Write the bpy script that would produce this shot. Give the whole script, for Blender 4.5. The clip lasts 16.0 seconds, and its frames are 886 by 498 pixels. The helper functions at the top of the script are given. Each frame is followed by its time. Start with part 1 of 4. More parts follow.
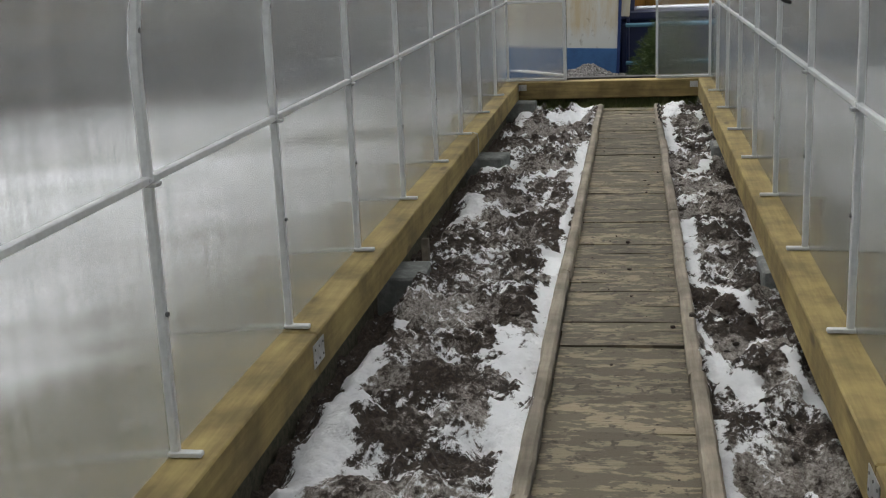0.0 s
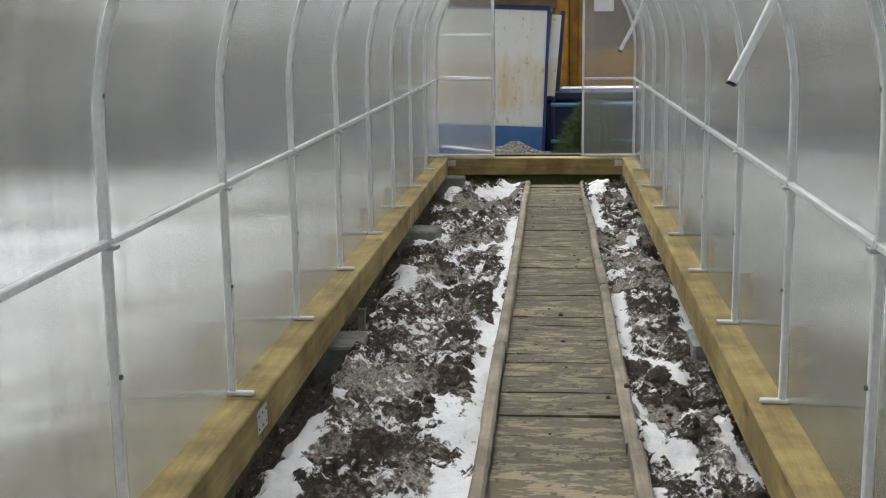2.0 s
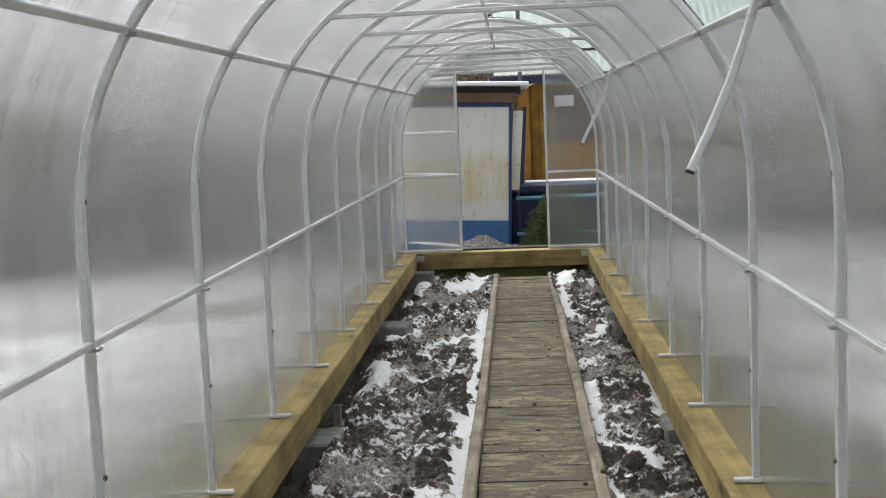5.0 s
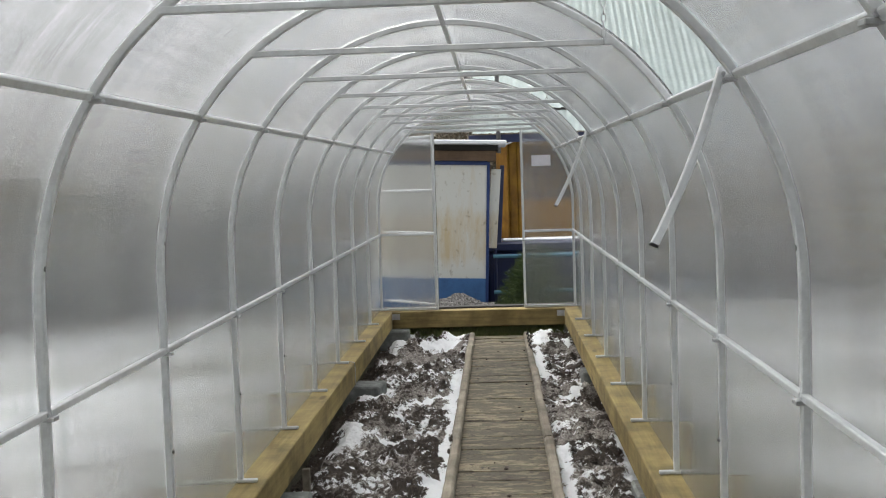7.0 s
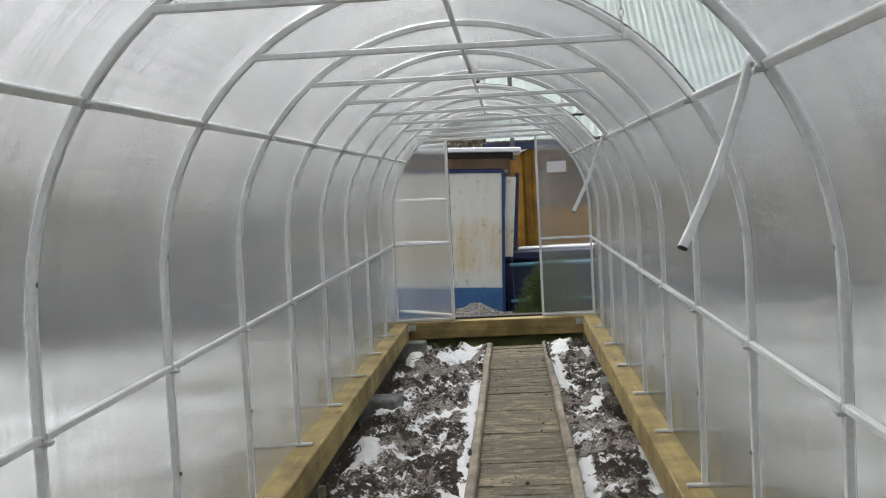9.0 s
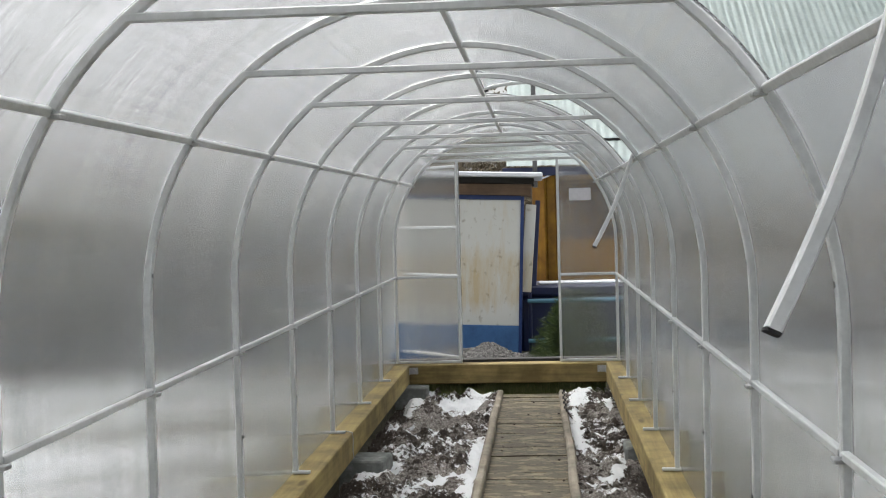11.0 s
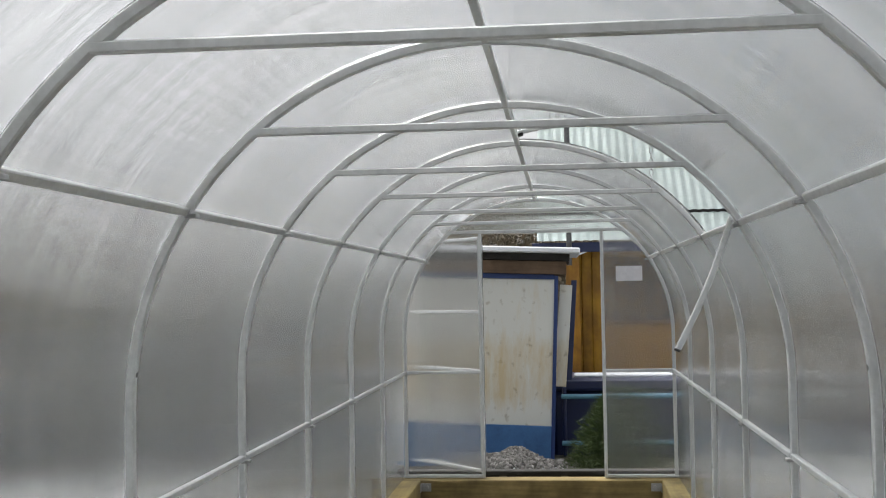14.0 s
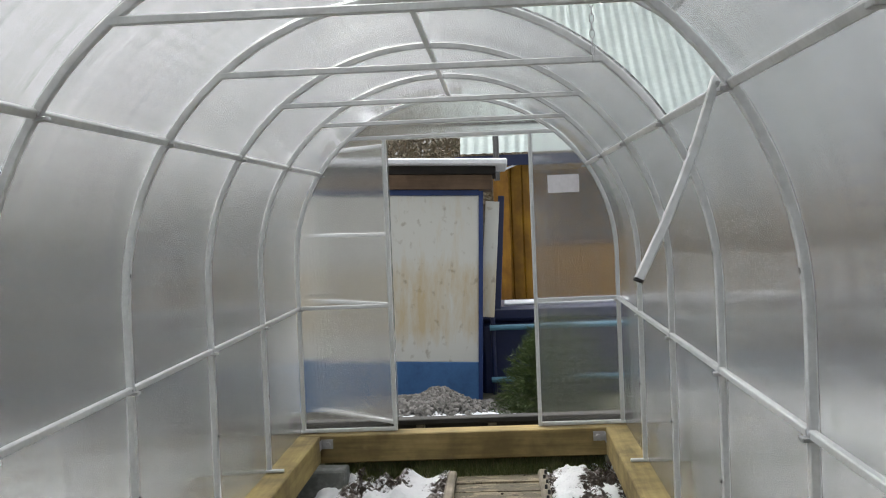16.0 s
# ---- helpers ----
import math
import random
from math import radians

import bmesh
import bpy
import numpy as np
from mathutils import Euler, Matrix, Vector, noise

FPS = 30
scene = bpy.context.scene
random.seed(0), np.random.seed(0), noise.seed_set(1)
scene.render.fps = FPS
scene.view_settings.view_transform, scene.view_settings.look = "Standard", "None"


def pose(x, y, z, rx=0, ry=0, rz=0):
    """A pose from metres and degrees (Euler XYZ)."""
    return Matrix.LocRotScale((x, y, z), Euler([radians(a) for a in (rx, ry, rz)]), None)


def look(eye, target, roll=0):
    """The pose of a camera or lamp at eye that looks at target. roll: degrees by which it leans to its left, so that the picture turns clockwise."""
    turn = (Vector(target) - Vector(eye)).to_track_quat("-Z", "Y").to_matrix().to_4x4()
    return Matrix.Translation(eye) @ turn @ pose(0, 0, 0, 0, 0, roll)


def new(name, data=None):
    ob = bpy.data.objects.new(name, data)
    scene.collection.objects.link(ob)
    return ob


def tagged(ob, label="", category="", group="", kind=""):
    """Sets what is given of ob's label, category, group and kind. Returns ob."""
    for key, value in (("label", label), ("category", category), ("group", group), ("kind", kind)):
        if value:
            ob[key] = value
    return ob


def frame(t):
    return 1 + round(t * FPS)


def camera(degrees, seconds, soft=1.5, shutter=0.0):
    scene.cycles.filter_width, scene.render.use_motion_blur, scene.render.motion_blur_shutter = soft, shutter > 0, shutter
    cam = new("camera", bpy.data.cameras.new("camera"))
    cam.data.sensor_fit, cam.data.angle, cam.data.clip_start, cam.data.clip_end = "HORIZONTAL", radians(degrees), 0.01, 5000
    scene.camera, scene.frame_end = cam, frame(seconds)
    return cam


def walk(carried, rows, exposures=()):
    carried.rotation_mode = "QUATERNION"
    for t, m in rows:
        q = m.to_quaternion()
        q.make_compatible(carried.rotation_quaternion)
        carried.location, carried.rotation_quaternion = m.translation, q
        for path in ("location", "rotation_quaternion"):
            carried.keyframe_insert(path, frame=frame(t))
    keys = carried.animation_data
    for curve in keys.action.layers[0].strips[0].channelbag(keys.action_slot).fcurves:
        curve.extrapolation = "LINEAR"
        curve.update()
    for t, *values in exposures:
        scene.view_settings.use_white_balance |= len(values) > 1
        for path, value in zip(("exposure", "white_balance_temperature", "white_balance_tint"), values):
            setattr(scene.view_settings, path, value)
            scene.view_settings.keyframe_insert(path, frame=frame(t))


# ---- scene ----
cam = camera(40.72, 16.0, soft=1.1)
# seconds, x, y, z, yaw, pitch, roll
PATH = [
    (0.0, 0.271, -12.481, 1.364, 8.82, -14.16, 2.40),
    (0.5, 0.211, -12.546, 1.355, 6.58, -13.29, 1.99),
    (1.0, 0.201, -12.573, 1.358, 7.21, -12.73, 1.37),
    (1.5, 0.197, -12.575, 1.358, 5.84, -12.62, 1.53),
    (2.0, 0.183, -12.575, 1.364, 5.17, -10.67, 0.77),
    (2.5, 0.177, -12.600, 1.374, 4.99, -8.14, 0.15),
    (3.0, 0.185, -12.619, 1.380, 4.48, -5.84, 1.33),
    (3.2, 0.186, -12.617, 1.386, 4.05, -5.33, 1.69),
    (5.3, 0.172, -12.681, 1.366, 3.27, -6.49, 2.60),
    (5.5, 0.223, -12.678, 1.407, 3.13, -6.69, 2.79),
    (6.0, 0.231, -12.667, 1.405, 2.51, -6.67, 3.65),
    (6.5, 0.227, -12.635, 1.401, 2.41, -6.14, 4.41),
    (7.0, 0.218, -12.644, 1.408, 2.50, -3.55, 1.81),
    (7.5, 0.209, -12.666, 1.421, 1.59, -3.78, 1.59),
    (8.0, 0.212, -12.652, 1.403, 1.53, -3.04, 2.16),
    (8.2, 0.205, -12.662, 1.407, 2.44, -2.95, 2.07),
    (10.3, 0.238, -11.674, 1.353, 3.27, -3.69, 3.31),
    (10.5, 0.246, -11.544, 1.365, 0.38, -3.88, 2.95),
    (11.0, 0.322, -11.142, 1.375, 4.60, -1.67, 1.47),
    (11.5, 0.327, -10.820, 1.376, 6.91, -2.72, 1.13),
    (12.0, 0.249, -10.455, 1.399, 5.60, -1.80, 0.36),
    (12.5, 0.231, -10.162, 1.396, 5.93, -0.79, -0.80),
    (13.0, 0.337, -9.894, 1.391, 8.26, 2.67, -0.10),
    (13.5, 0.287, -9.608, 1.380, 8.64, 1.49, -0.24),
    (14.0, 0.199, -9.264, 1.407, 5.74, 2.08, 0.97),
    (14.5, 0.239, -8.935, 1.381, 5.48, 2.93, 2.62),
    (15.0, 0.313, -8.553, 1.392, 7.22, 0.37, 2.10),
    (15.5, 0.263, -8.144, 1.371, 4.65, -0.30, 0.37),
    (16.0, 0.279, -7.737, 1.357, 2.65, -1.62, 2.31),
]
walk(cam, [(t, pose(x, y, z, 90 + pitch, roll, yaw)) for t, x, y, z, yaw, pitch, roll in PATH],
     exposures=[(0.0, 0.53), (0.5, 0.81), (1.0, 0.88), (3.0, 0.91), (7.5, 0.85), (11.0, 0.86), (15.0, 0.67), (16.0, 0.81)])

# ---------------------------------------------------------------- world and light
SUN_EL, SUN_AZ = 67.0, -46.0
world = bpy.data.worlds.new("overcast_sky")
scene.world = world
world.use_nodes = True
wn, wl = world.node_tree.nodes, world.node_tree.links
sky = wn.new("ShaderNodeTexSky")
sky.sky_type = "NISHITA"
sky.sun_disc = False
sky.sun_elevation = radians(SUN_EL)
sky.sun_rotation = radians(SUN_AZ)
sky.air_density, sky.dust_density, sky.ozone_density = 1.0, 5.0, 1.0
grey = wn.new("ShaderNodeHueSaturation")
grey.inputs["Saturation"].default_value = 0.18
wl.new(sky.outputs[0], grey.inputs["Color"])
# overcast: brightest overhead, dimmer towards the horizon
sky_dir = wn.new("ShaderNodeTexCoord")
sky_sep = wn.new("ShaderNodeSeparateXYZ")
wl.new(sky_dir.outputs["Generated"], sky_sep.inputs[0])
sky_rise = wn.new("ShaderNodeMapRange")
sky_rise.inputs["To Min"].default_value, sky_rise.inputs["To Max"].default_value = 0.86, 1.5
wl.new(sky_sep.outputs["Z"], sky_rise.inputs["Value"])
cloud = wn.new("ShaderNodeVectorMath")
cloud.operation = "SCALE"
wl.new(grey.outputs[0], cloud.inputs[0])
wl.new(sky_rise.outputs[0], cloud.inputs["Scale"])
wl.new(cloud.outputs[0], wn["Background"].inputs["Color"])
wn["Background"].inputs["Strength"].default_value = 0.14
sun = new("sun", bpy.data.lights.new("sun", "SUN"))
sun.data.energy, sun.data.angle, sun.data.color = 0.8, radians(30), (0.95, 1.0, 0.96)
sun.matrix_world = look((0, 0, 30), (-30 * math.sin(radians(SUN_AZ)) / math.tan(radians(SUN_EL)), -30 * math.cos(radians(SUN_AZ)) / math.tan(radians(SUN_EL)), 0))


# ---------------------------------------------------------------- materials
def material(name, rough=0.6, metal=0.0):
    m = bpy.data.materials.new(name)
    m.use_nodes = True
    b = m.node_tree.nodes["Principled BSDF"]
    b.inputs["Roughness"].default_value = rough
    b.inputs["Metallic"].default_value = metal
    return m, m.node_tree.nodes, m.node_tree.links, b


def coords(n, l, scale=(1, 1, 1), source="Object"):
    tc = n.new("ShaderNodeTexCoord")
    mp = n.new("ShaderNodeMapping")
    mp.inputs["Scale"].default_value = scale
    l.new(tc.outputs[source], mp.inputs["Vector"])
    return mp.outputs[0]


def noise_tex(n, l, vec, scale, detail=4.0, rough=0.6):
    t = n.new("ShaderNodeTexNoise")
    t.inputs["Scale"].default_value = scale
    t.inputs["Detail"].default_value = detail
    t.inputs["Roughness"].default_value = rough
    l.new(vec, t.inputs["Vector"])
    return t.outputs["Fac"]


def ramp(n, l, fac, stops):
    r = n.new("ShaderNodeValToRGB")
    e = r.color_ramp.elements
    while len(e) < len(stops):
        e.new(0.5)
    for el, (p, c) in zip(e, stops):
        el.position = p
        el.color = (*c, 1) if len(c) == 3 else c
    l.new(fac, r.inputs["Fac"])
    return r.outputs["Color"]


def mixc(n, l, fac, a, b, mode="MIX"):
    m = n.new("ShaderNodeMix")
    m.data_type, m.blend_type = "RGBA", mode
    for sock, v in ((m.inputs[0], fac), (m.inputs[6], a), (m.inputs[7], b)):
        if isinstance(v, (int, float)):
            sock.default_value = v
        elif isinstance(v, tuple):
            sock.default_value = (*v, 1)
        else:
            l.new(v, sock)
    return m.outputs[2]


def bump(n, l, b, height, strength=0.3, dist=0.01):
    k = n.new("ShaderNodeBump")
    k.inputs["Strength"].default_value = strength
    k.inputs["Distance"].default_value = dist
    l.new(height, k.inputs["Height"])
    l.new(k.outputs[0], b.inputs["Normal"])


def painted(name, col, dirt, rough=0.5, metal=0.0, scale=6.0, amount=(0.45, 0.75), bumpiness=0.1, stretch=(1, 1, 1)):
    m, n, l, b = material(name, rough, metal)
    v = coords(n, l, stretch)
    f = ramp(n, l, noise_tex(n, l, v, scale, 6, 0.65), [(amount[0], (0, 0, 0)), (amount[1], (1, 1, 1))])
    fine = noise_tex(n, l, v, scale * 9, 3)
    c = mixc(n, l, f, col, dirt)
    c = mixc(n, l, 0.25, c, ramp(n, l, fine, [(0.3, (0.45, 0.45, 0.45)), (0.7, (1, 1, 1))]), "MULTIPLY")
    l.new(c, b.inputs["Base Color"])
    bump(n, l, b, fine, bumpiness, 0.003)
    return m


def wood(name, light, dark, axis=1, rough=0.75, grain=26.0, per_object=0.0, knots=True):
    m, n, l, b = material(name, rough)
    st = [1.0, 1.0, 1.0]
    st[axis] = 0.06
    v = coords(n, l, tuple(st))
    warp = noise_tex(n, l, v, grain, 6, 0.7)
    big = noise_tex(n, l, coords(n, l), 3.0, 4)
    c = ramp(n, l, warp, [(0.3, dark), (0.52, tuple(0.5 * (p + q) for p, q in zip(light, dark))), (0.72, light)])
    stain = ramp(n, l, big, [(0.38, tuple(0.55 * x for x in dark)), (0.62, (1, 1, 1))])
    c = mixc(n, l, 0.55, c, stain, "MULTIPLY")
    if knots:
        vo = n.new("ShaderNodeTexVoronoi")
        vo.inputs["Scale"].default_value = 3.1
        l.new(coords(n, l, tuple(0.45 if i == axis else 1.6 for i in range(3))), vo.inputs["Vector"])
        k = ramp(n, l, vo.outputs["Distance"], [(0.06, (0.25, 0.17, 0.1)), (0.13, (1, 1, 1))])
        c = mixc(n, l, 0.7, c, k, "MULTIPLY")
    if per_object:
        oi = n.new("ShaderNodeObjectInfo")
        r = ramp(n, l, oi.outputs["Random"], [(0.0, (1 - per_object,) * 3), (1.0, (1, 1, 1))])
        c = mixc(n, l, 1.0, c, r, "MULTIPLY")
    l.new(c, b.inputs["Base Color"])
    bump(n, l, b, warp, 0.35, 0.004)
    return m


M_STEEL = painted("painted_steel_tube", (0.68, 0.70, 0.70), (0.50, 0.51, 0.50), 0.33, 0.1, 5.0, (0.5, 0.85), 0.03)
M_GALV = painted("galvanised_steel", (0.55, 0.56, 0.57), (0.36, 0.36, 0.35), 0.4, 0.7, 20.0)
M_TIMBER = wood("new_pine_timber", (0.43, 0.335, 0.125), (0.235, 0.17, 0.055), 1)
M_TIMBER_X = wood("new_pine_timber_across", (0.38, 0.28, 0.105), (0.19, 0.135, 0.045), 0)
M_EDGE = wood("weathered_edge_board", (0.38, 0.335, 0.265), (0.20, 0.17, 0.125), 1, 0.85, 30, 0.2)
M_CONCRETE = painted("concrete_block", (0.15, 0.16, 0.15), (0.30, 0.31, 0.30), 0.9, 0, 14, (0.45, 0.75), 0.5)
M_DARKSTEEL = painted("dull_dark_steel", (0.13, 0.13, 0.13), (0.08, 0.08, 0.08), 0.45, 0.6, 30)
M_RUBBER = painted("black_rubber", (0.02, 0.02, 0.02), (0.035, 0.035, 0.035), 0.7)
M_PAPER = painted("paper_notice", (0.80, 0.79, 0.82), (0.7, 0.68, 0.72), 0.8, 0, 4)


def plank_material():
    m, n, l, b = material("muddy_grey_plank", 0.8)
    v = coords(n, l, (0.1, 1, 1))
    g = noise_tex(n, l, v, 42, 6, 0.7)
    c = ramp(n, l, g, [(0.3, (0.16, 0.132, 0.085)), (0.55, (0.235, 0.198, 0.135)), (0.75, (0.32, 0.275, 0.195))])
    tc = n.new("ShaderNodeTexCoord")
    geo = n.new("ShaderNodeNewGeometry")
    mp = n.new("ShaderNodeMapping")
    mp.inputs["Scale"].default_value = (0.75, 1.9, 1)
    l.new(geo.outputs["Position"], mp.inputs["Vector"])
    wet = ramp(n, l, noise_tex(n, l, mp.outputs[0], 9.0, 6, 0.68), [(0.44, (0, 0, 0)), (0.49, (0.9, 0.9, 0.9))])
    c = mixc(n, l, wet, c, (0.084, 0.072, 0.048))
    mud = ramp(n, l, noise_tex(n, l, geo.outputs["Position"], 24, 4), [(0.585, (0, 0, 0)), (0.64, (0.9, 0.9, 0.9))])
    c = mixc(n, l, mud, c, (0.05, 0.038, 0.027))
    oi = n.new("ShaderNodeObjectInfo")
    r = ramp(n, l, oi.outputs["Random"], [(0.0, (0.74, 0.73, 0.71)), (1.0, (1.1, 1.08, 1.05))])
    c = mixc(n, l, 1.0, c, r, "MULTIPLY")
    l.new(c, b.inputs["Base Color"])
    bump(n, l, b, g, 0.5, 0.004)
    return m


M_PLANK = plank_material()


def add_scaled(n, l, a, k, b):
    m = n.new("ShaderNodeMath")
    m.operation = "MULTIPLY_ADD"
    l.new(a, m.inputs[0])
    m.inputs[1].default_value = k
    l.new(b, m.inputs[2])
    return m.outputs[0]


def soil_material(name):
    m, n, l, b = material(name, 0.9)
    geo = n.new("ShaderNodeNewGeometry")
    pos = geo.outputs["Position"]
    fine = noise_tex(n, l, pos, 70, 6, 0.75)
    mid = noise_tex(n, l, pos, 15, 8, 0.74)
    crumb = noise_tex(n, l, pos, 34, 6, 0.7)
    big = noise_tex(n, l, pos, 6.5, 8, 0.74)
    soil = ramp(n, l, fine, [(0.34, (0.017, 0.011, 0.008)), (0.52, (0.050, 0.035, 0.025)), (0.70, (0.115, 0.085, 0.062))])
    snow = n.new("ShaderNodeAttribute")
    snow.attribute_name = "snow"
    fr = n.new("ShaderNodeAttribute")
    fr.attribute_name = "frost"
    # thin frost on the crumbs
    f = add_scaled(n, l, crumb, 1.0, add_scaled(n, l, mid, 0.9, fr.outputs["Fac"]))
    fs = n.new("ShaderNodeMapRange")
    fs.inputs["From Min"].default_value, fs.inputs["From Max"].default_value = 1.17, 1.36
    l.new(f, fs.inputs["Value"])
    tint = ramp(n, l, fine, [(0.38, (0.12, 0.098, 0.08)), (0.62, (0.50, 0.46, 0.42))])
    c = mixc(n, l, fs.outputs[0], soil, tint)
    s = add_scaled(n, l, big, 0.7, add_scaled(n, l, mid, 1.0, add_scaled(n, l, crumb, 1.3, snow.outputs["Fac"])))
    sc = n.new("ShaderNodeMapRange")
    sc.inputs["From Min"].default_value, sc.inputs["From Max"].default_value = 1.86, 2.02
    l.new(add_scaled(n, l, fine, 0.2, s), sc.inputs["Value"])
    c = mixc(n, l, sc.outputs[0], c, (0.93, 0.94, 0.95))
    l.new(c, b.inputs["Base Color"])
    h = add_scaled(n, l, crumb, 1.5, fine)
    bump(n, l, b, h, 0.85, 0.02)
    return m


M_SOIL = soil_material("soil_with_snow")


def ground_material():
    m, n, l, b = material("patchy_snow_ground", 0.85)
    geo = n.new("ShaderNodeNewGeometry")
    pos = geo.outputs["Position"]
    furrow = n.new("ShaderNodeMapping")
    furrow.inputs["Scale"].default_value = (1.5, 0.32, 1)
    l.new(pos, furrow.inputs["Vector"])
    a = noise_tex(n, l, furrow.outputs[0], 1.9, 8, 0.68)
    f = noise_tex(n, l, pos, 30, 5, 0.7)
    grass = ramp(n, l, f, [(0.3, (0.03, 0.034, 0.018)), (0.7, (0.12, 0.11, 0.075))])
    # bare strip along the greenhouse walls, where snow slides off and melts
    sep = n.new("ShaderNodeSeparateXYZ")
    l.new(pos, sep.inputs[0])
    ab = n.new("ShaderNodeMath")
    ab.operation = "ABSOLUTE"
    l.new(sep.outputs[0], ab.inputs[0])
    rg = n.new("ShaderNodeMapRange")
    rg.inputs["From Min"].default_value, rg.inputs["From Max"].default_value = 1.4, 3.0
    rg.inputs["To Min"].default_value, rg.inputs["To Max"].default_value = -0.34, 0.0
    l.new(ab.outputs[0], rg.inputs["Value"])
    ad = n.new("ShaderNodeMath")
    l.new(a, ad.inputs[0])
    l.new(rg.outputs[0], ad.inputs[1])
    s = ramp(n, l, ad.outputs[0], [(0.44, (0, 0, 0)), (0.53, (1, 1, 1))])
    c = mixc(n, l, s, grass, (0.64, 0.66, 0.68))
    l.new(c, b.inputs["Base Color"])
    bump(n, l, b, f, 0.5, 0.02)
    return m


M_GROUND = ground_material()


RIB_TILTS = (-1.0, -0.7, -0.36, 0.0, 0.36, 0.7, 1.0)


def sheet_material(name, along, clouded=1.0, flank_range=(0.15, 0.34)):
    """Twin-wall polycarbonate: clear ribbed plastic whose rib flanks smear what lies behind across their run."""
    m = bpy.data.materials.new(name)
    m.use_nodes = True
    n, l = m.node_tree.nodes, m.node_tree.links
    n.remove(n["Principled BSDF"])
    out = n["Material Output"]
    run = tuple(1.0 if i == along else 0.03 for i in range(3))
    geo = n.new("ShaderNodeNewGeometry")
    # clouded streaks and scratches along the ribs
    scr = noise_tex(n, l, coords(n, l, run), 150, 4, 0.7)
    lo = noise_tex(n, l, coords(n, l, run), 16, 5, 0.62)
    band = ramp(n, l, lo, [(0.34, (0.92, 0.925, 0.925)), (0.64, (1.0, 1.0, 1.0))])
    thin = ramp(n, l, scr, [(0.38, (0.915, 0.915, 0.915)), (0.58, (1, 1, 1))])
    tint = mixc(n, l, clouded, (0.975, 0.975, 0.975), mixc(n, l, 1.0, band, thin, "MULTIPLY"))
    # the ribs were not drawn quite alike: their flanks are steeper here and flatter there
    steep = n.new("ShaderNodeMapRange")
    steep.inputs["From Min"].default_value, steep.inputs["From Max"].default_value = 0.3, 0.7
    steep.inputs["To Min"].default_value, steep.inputs["To Max"].default_value = flank_range
    l.new(noise_tex(n, l, coords(n, l, run), 48, 6, 0.75), steep.inputs["Value"])
    mixed = None
    for k, tilt in enumerate(RIB_TILTS):
        lean = n.new("ShaderNodeMath")
        lean.operation = "MULTIPLY"
        lean.inputs[1].default_value = tilt
        l.new(steep.outputs[0], lean.inputs[0])
        cb = n.new("ShaderNodeCombineXYZ")
        l.new(lean.outputs[0], cb.inputs[along])
        add = n.new("ShaderNodeVectorMath")
        l.new(geo.outputs["Normal"], add.inputs[0])
        l.new(cb.outputs[0], add.inputs[1])
        flank = n.new("ShaderNodeVectorMath")
        flank.operation = "NORMALIZE"
        l.new(add.outputs[0], flank.inputs[0])
        gs = n.new("ShaderNodeBsdfGlass")
        gs.inputs["IOR"].default_value = 1.42
        gs.inputs["Roughness"].default_value = 0.045
        l.new(tint, gs.inputs["Color"])
        l.new(flank.outputs[0], gs.inputs["Normal"])
        if mixed is None:
            mixed = gs.outputs[0]
            continue
        mx = n.new("ShaderNodeMixShader")
        mx.inputs[0].default_value = 1.0 / (k + 1)
        l.new(mixed, mx.inputs[1])
        l.new(gs.outputs[0], mx.inputs[2])
        mixed = mx.outputs[0]
    tl = n.new("ShaderNodeBsdfTranslucent")
    tl.inputs["Color"].default_value = (0.86, 0.88, 0.88, 1)
    m1 = n.new("ShaderNodeMixShader")
    m1.inputs[0].default_value = 0.03
    l.new(mixed, m1.inputs[1])
    l.new(tl.outputs[0], m1.inputs[2])
    l.new(m1.outputs[0], out.inputs["Surface"])
    return m


M_SHEET = sheet_material("twinwall_polycarbonate", 1)
M_SHEET_END = sheet_material("twinwall_polycarbonate_end", 0, 0.25, (0.21, 0.28))


# ---------------------------------------------------------------- mesh helpers
def thing(name, label, category, group="", kind="", at=(0, 0, 0)):
    ob = new(name)
    ob.empty_display_size = 0.1
    ob.location = at
    return tagged(ob, label, category, group, kind)


def finish(bm, name, mat, smooth=False):
    me = bpy.data.meshes.new(name)
    bmesh.ops.recalc_face_normals(bm, faces=bm.faces)
    bm.to_mesh(me)
    bm.free()
    if smooth:
        me.polygons.foreach_set("use_smooth", [True] * len(me.polygons))
    me.materials.append(mat)
    return me


def part(name, bm, mat, parent, label="", smooth=False):
    ob = new(name, finish(bm, name, mat, smooth))
    ob.parent = parent
    return tagged(ob, label)


def solid(name, bm, mat, label, category, group="", kind="", smooth=False):
    return tagged(new(name, finish(bm, name, mat, smooth)), label, category, group, kind)


def box(bm, x0, x1, y0, y1, z0, z1, bevel=0.0):
    r = bmesh.ops.create_cube(bm, size=1)
    vs = r["verts"]
    bmesh.ops.scale(bm, vec=(x1 - x0, y1 - y0, z1 - z0), verts=vs)
    bmesh.ops.translate(bm, vec=((x0 + x1) / 2, (y0 + y1) / 2, (z0 + z1) / 2), verts=vs)
    if bevel:
        es = list({e for v in vs for e in v.link_edges})
        bmesh.ops.bevel(bm, geom=es, offset=bevel, segments=1, affect="EDGES")
    return bm


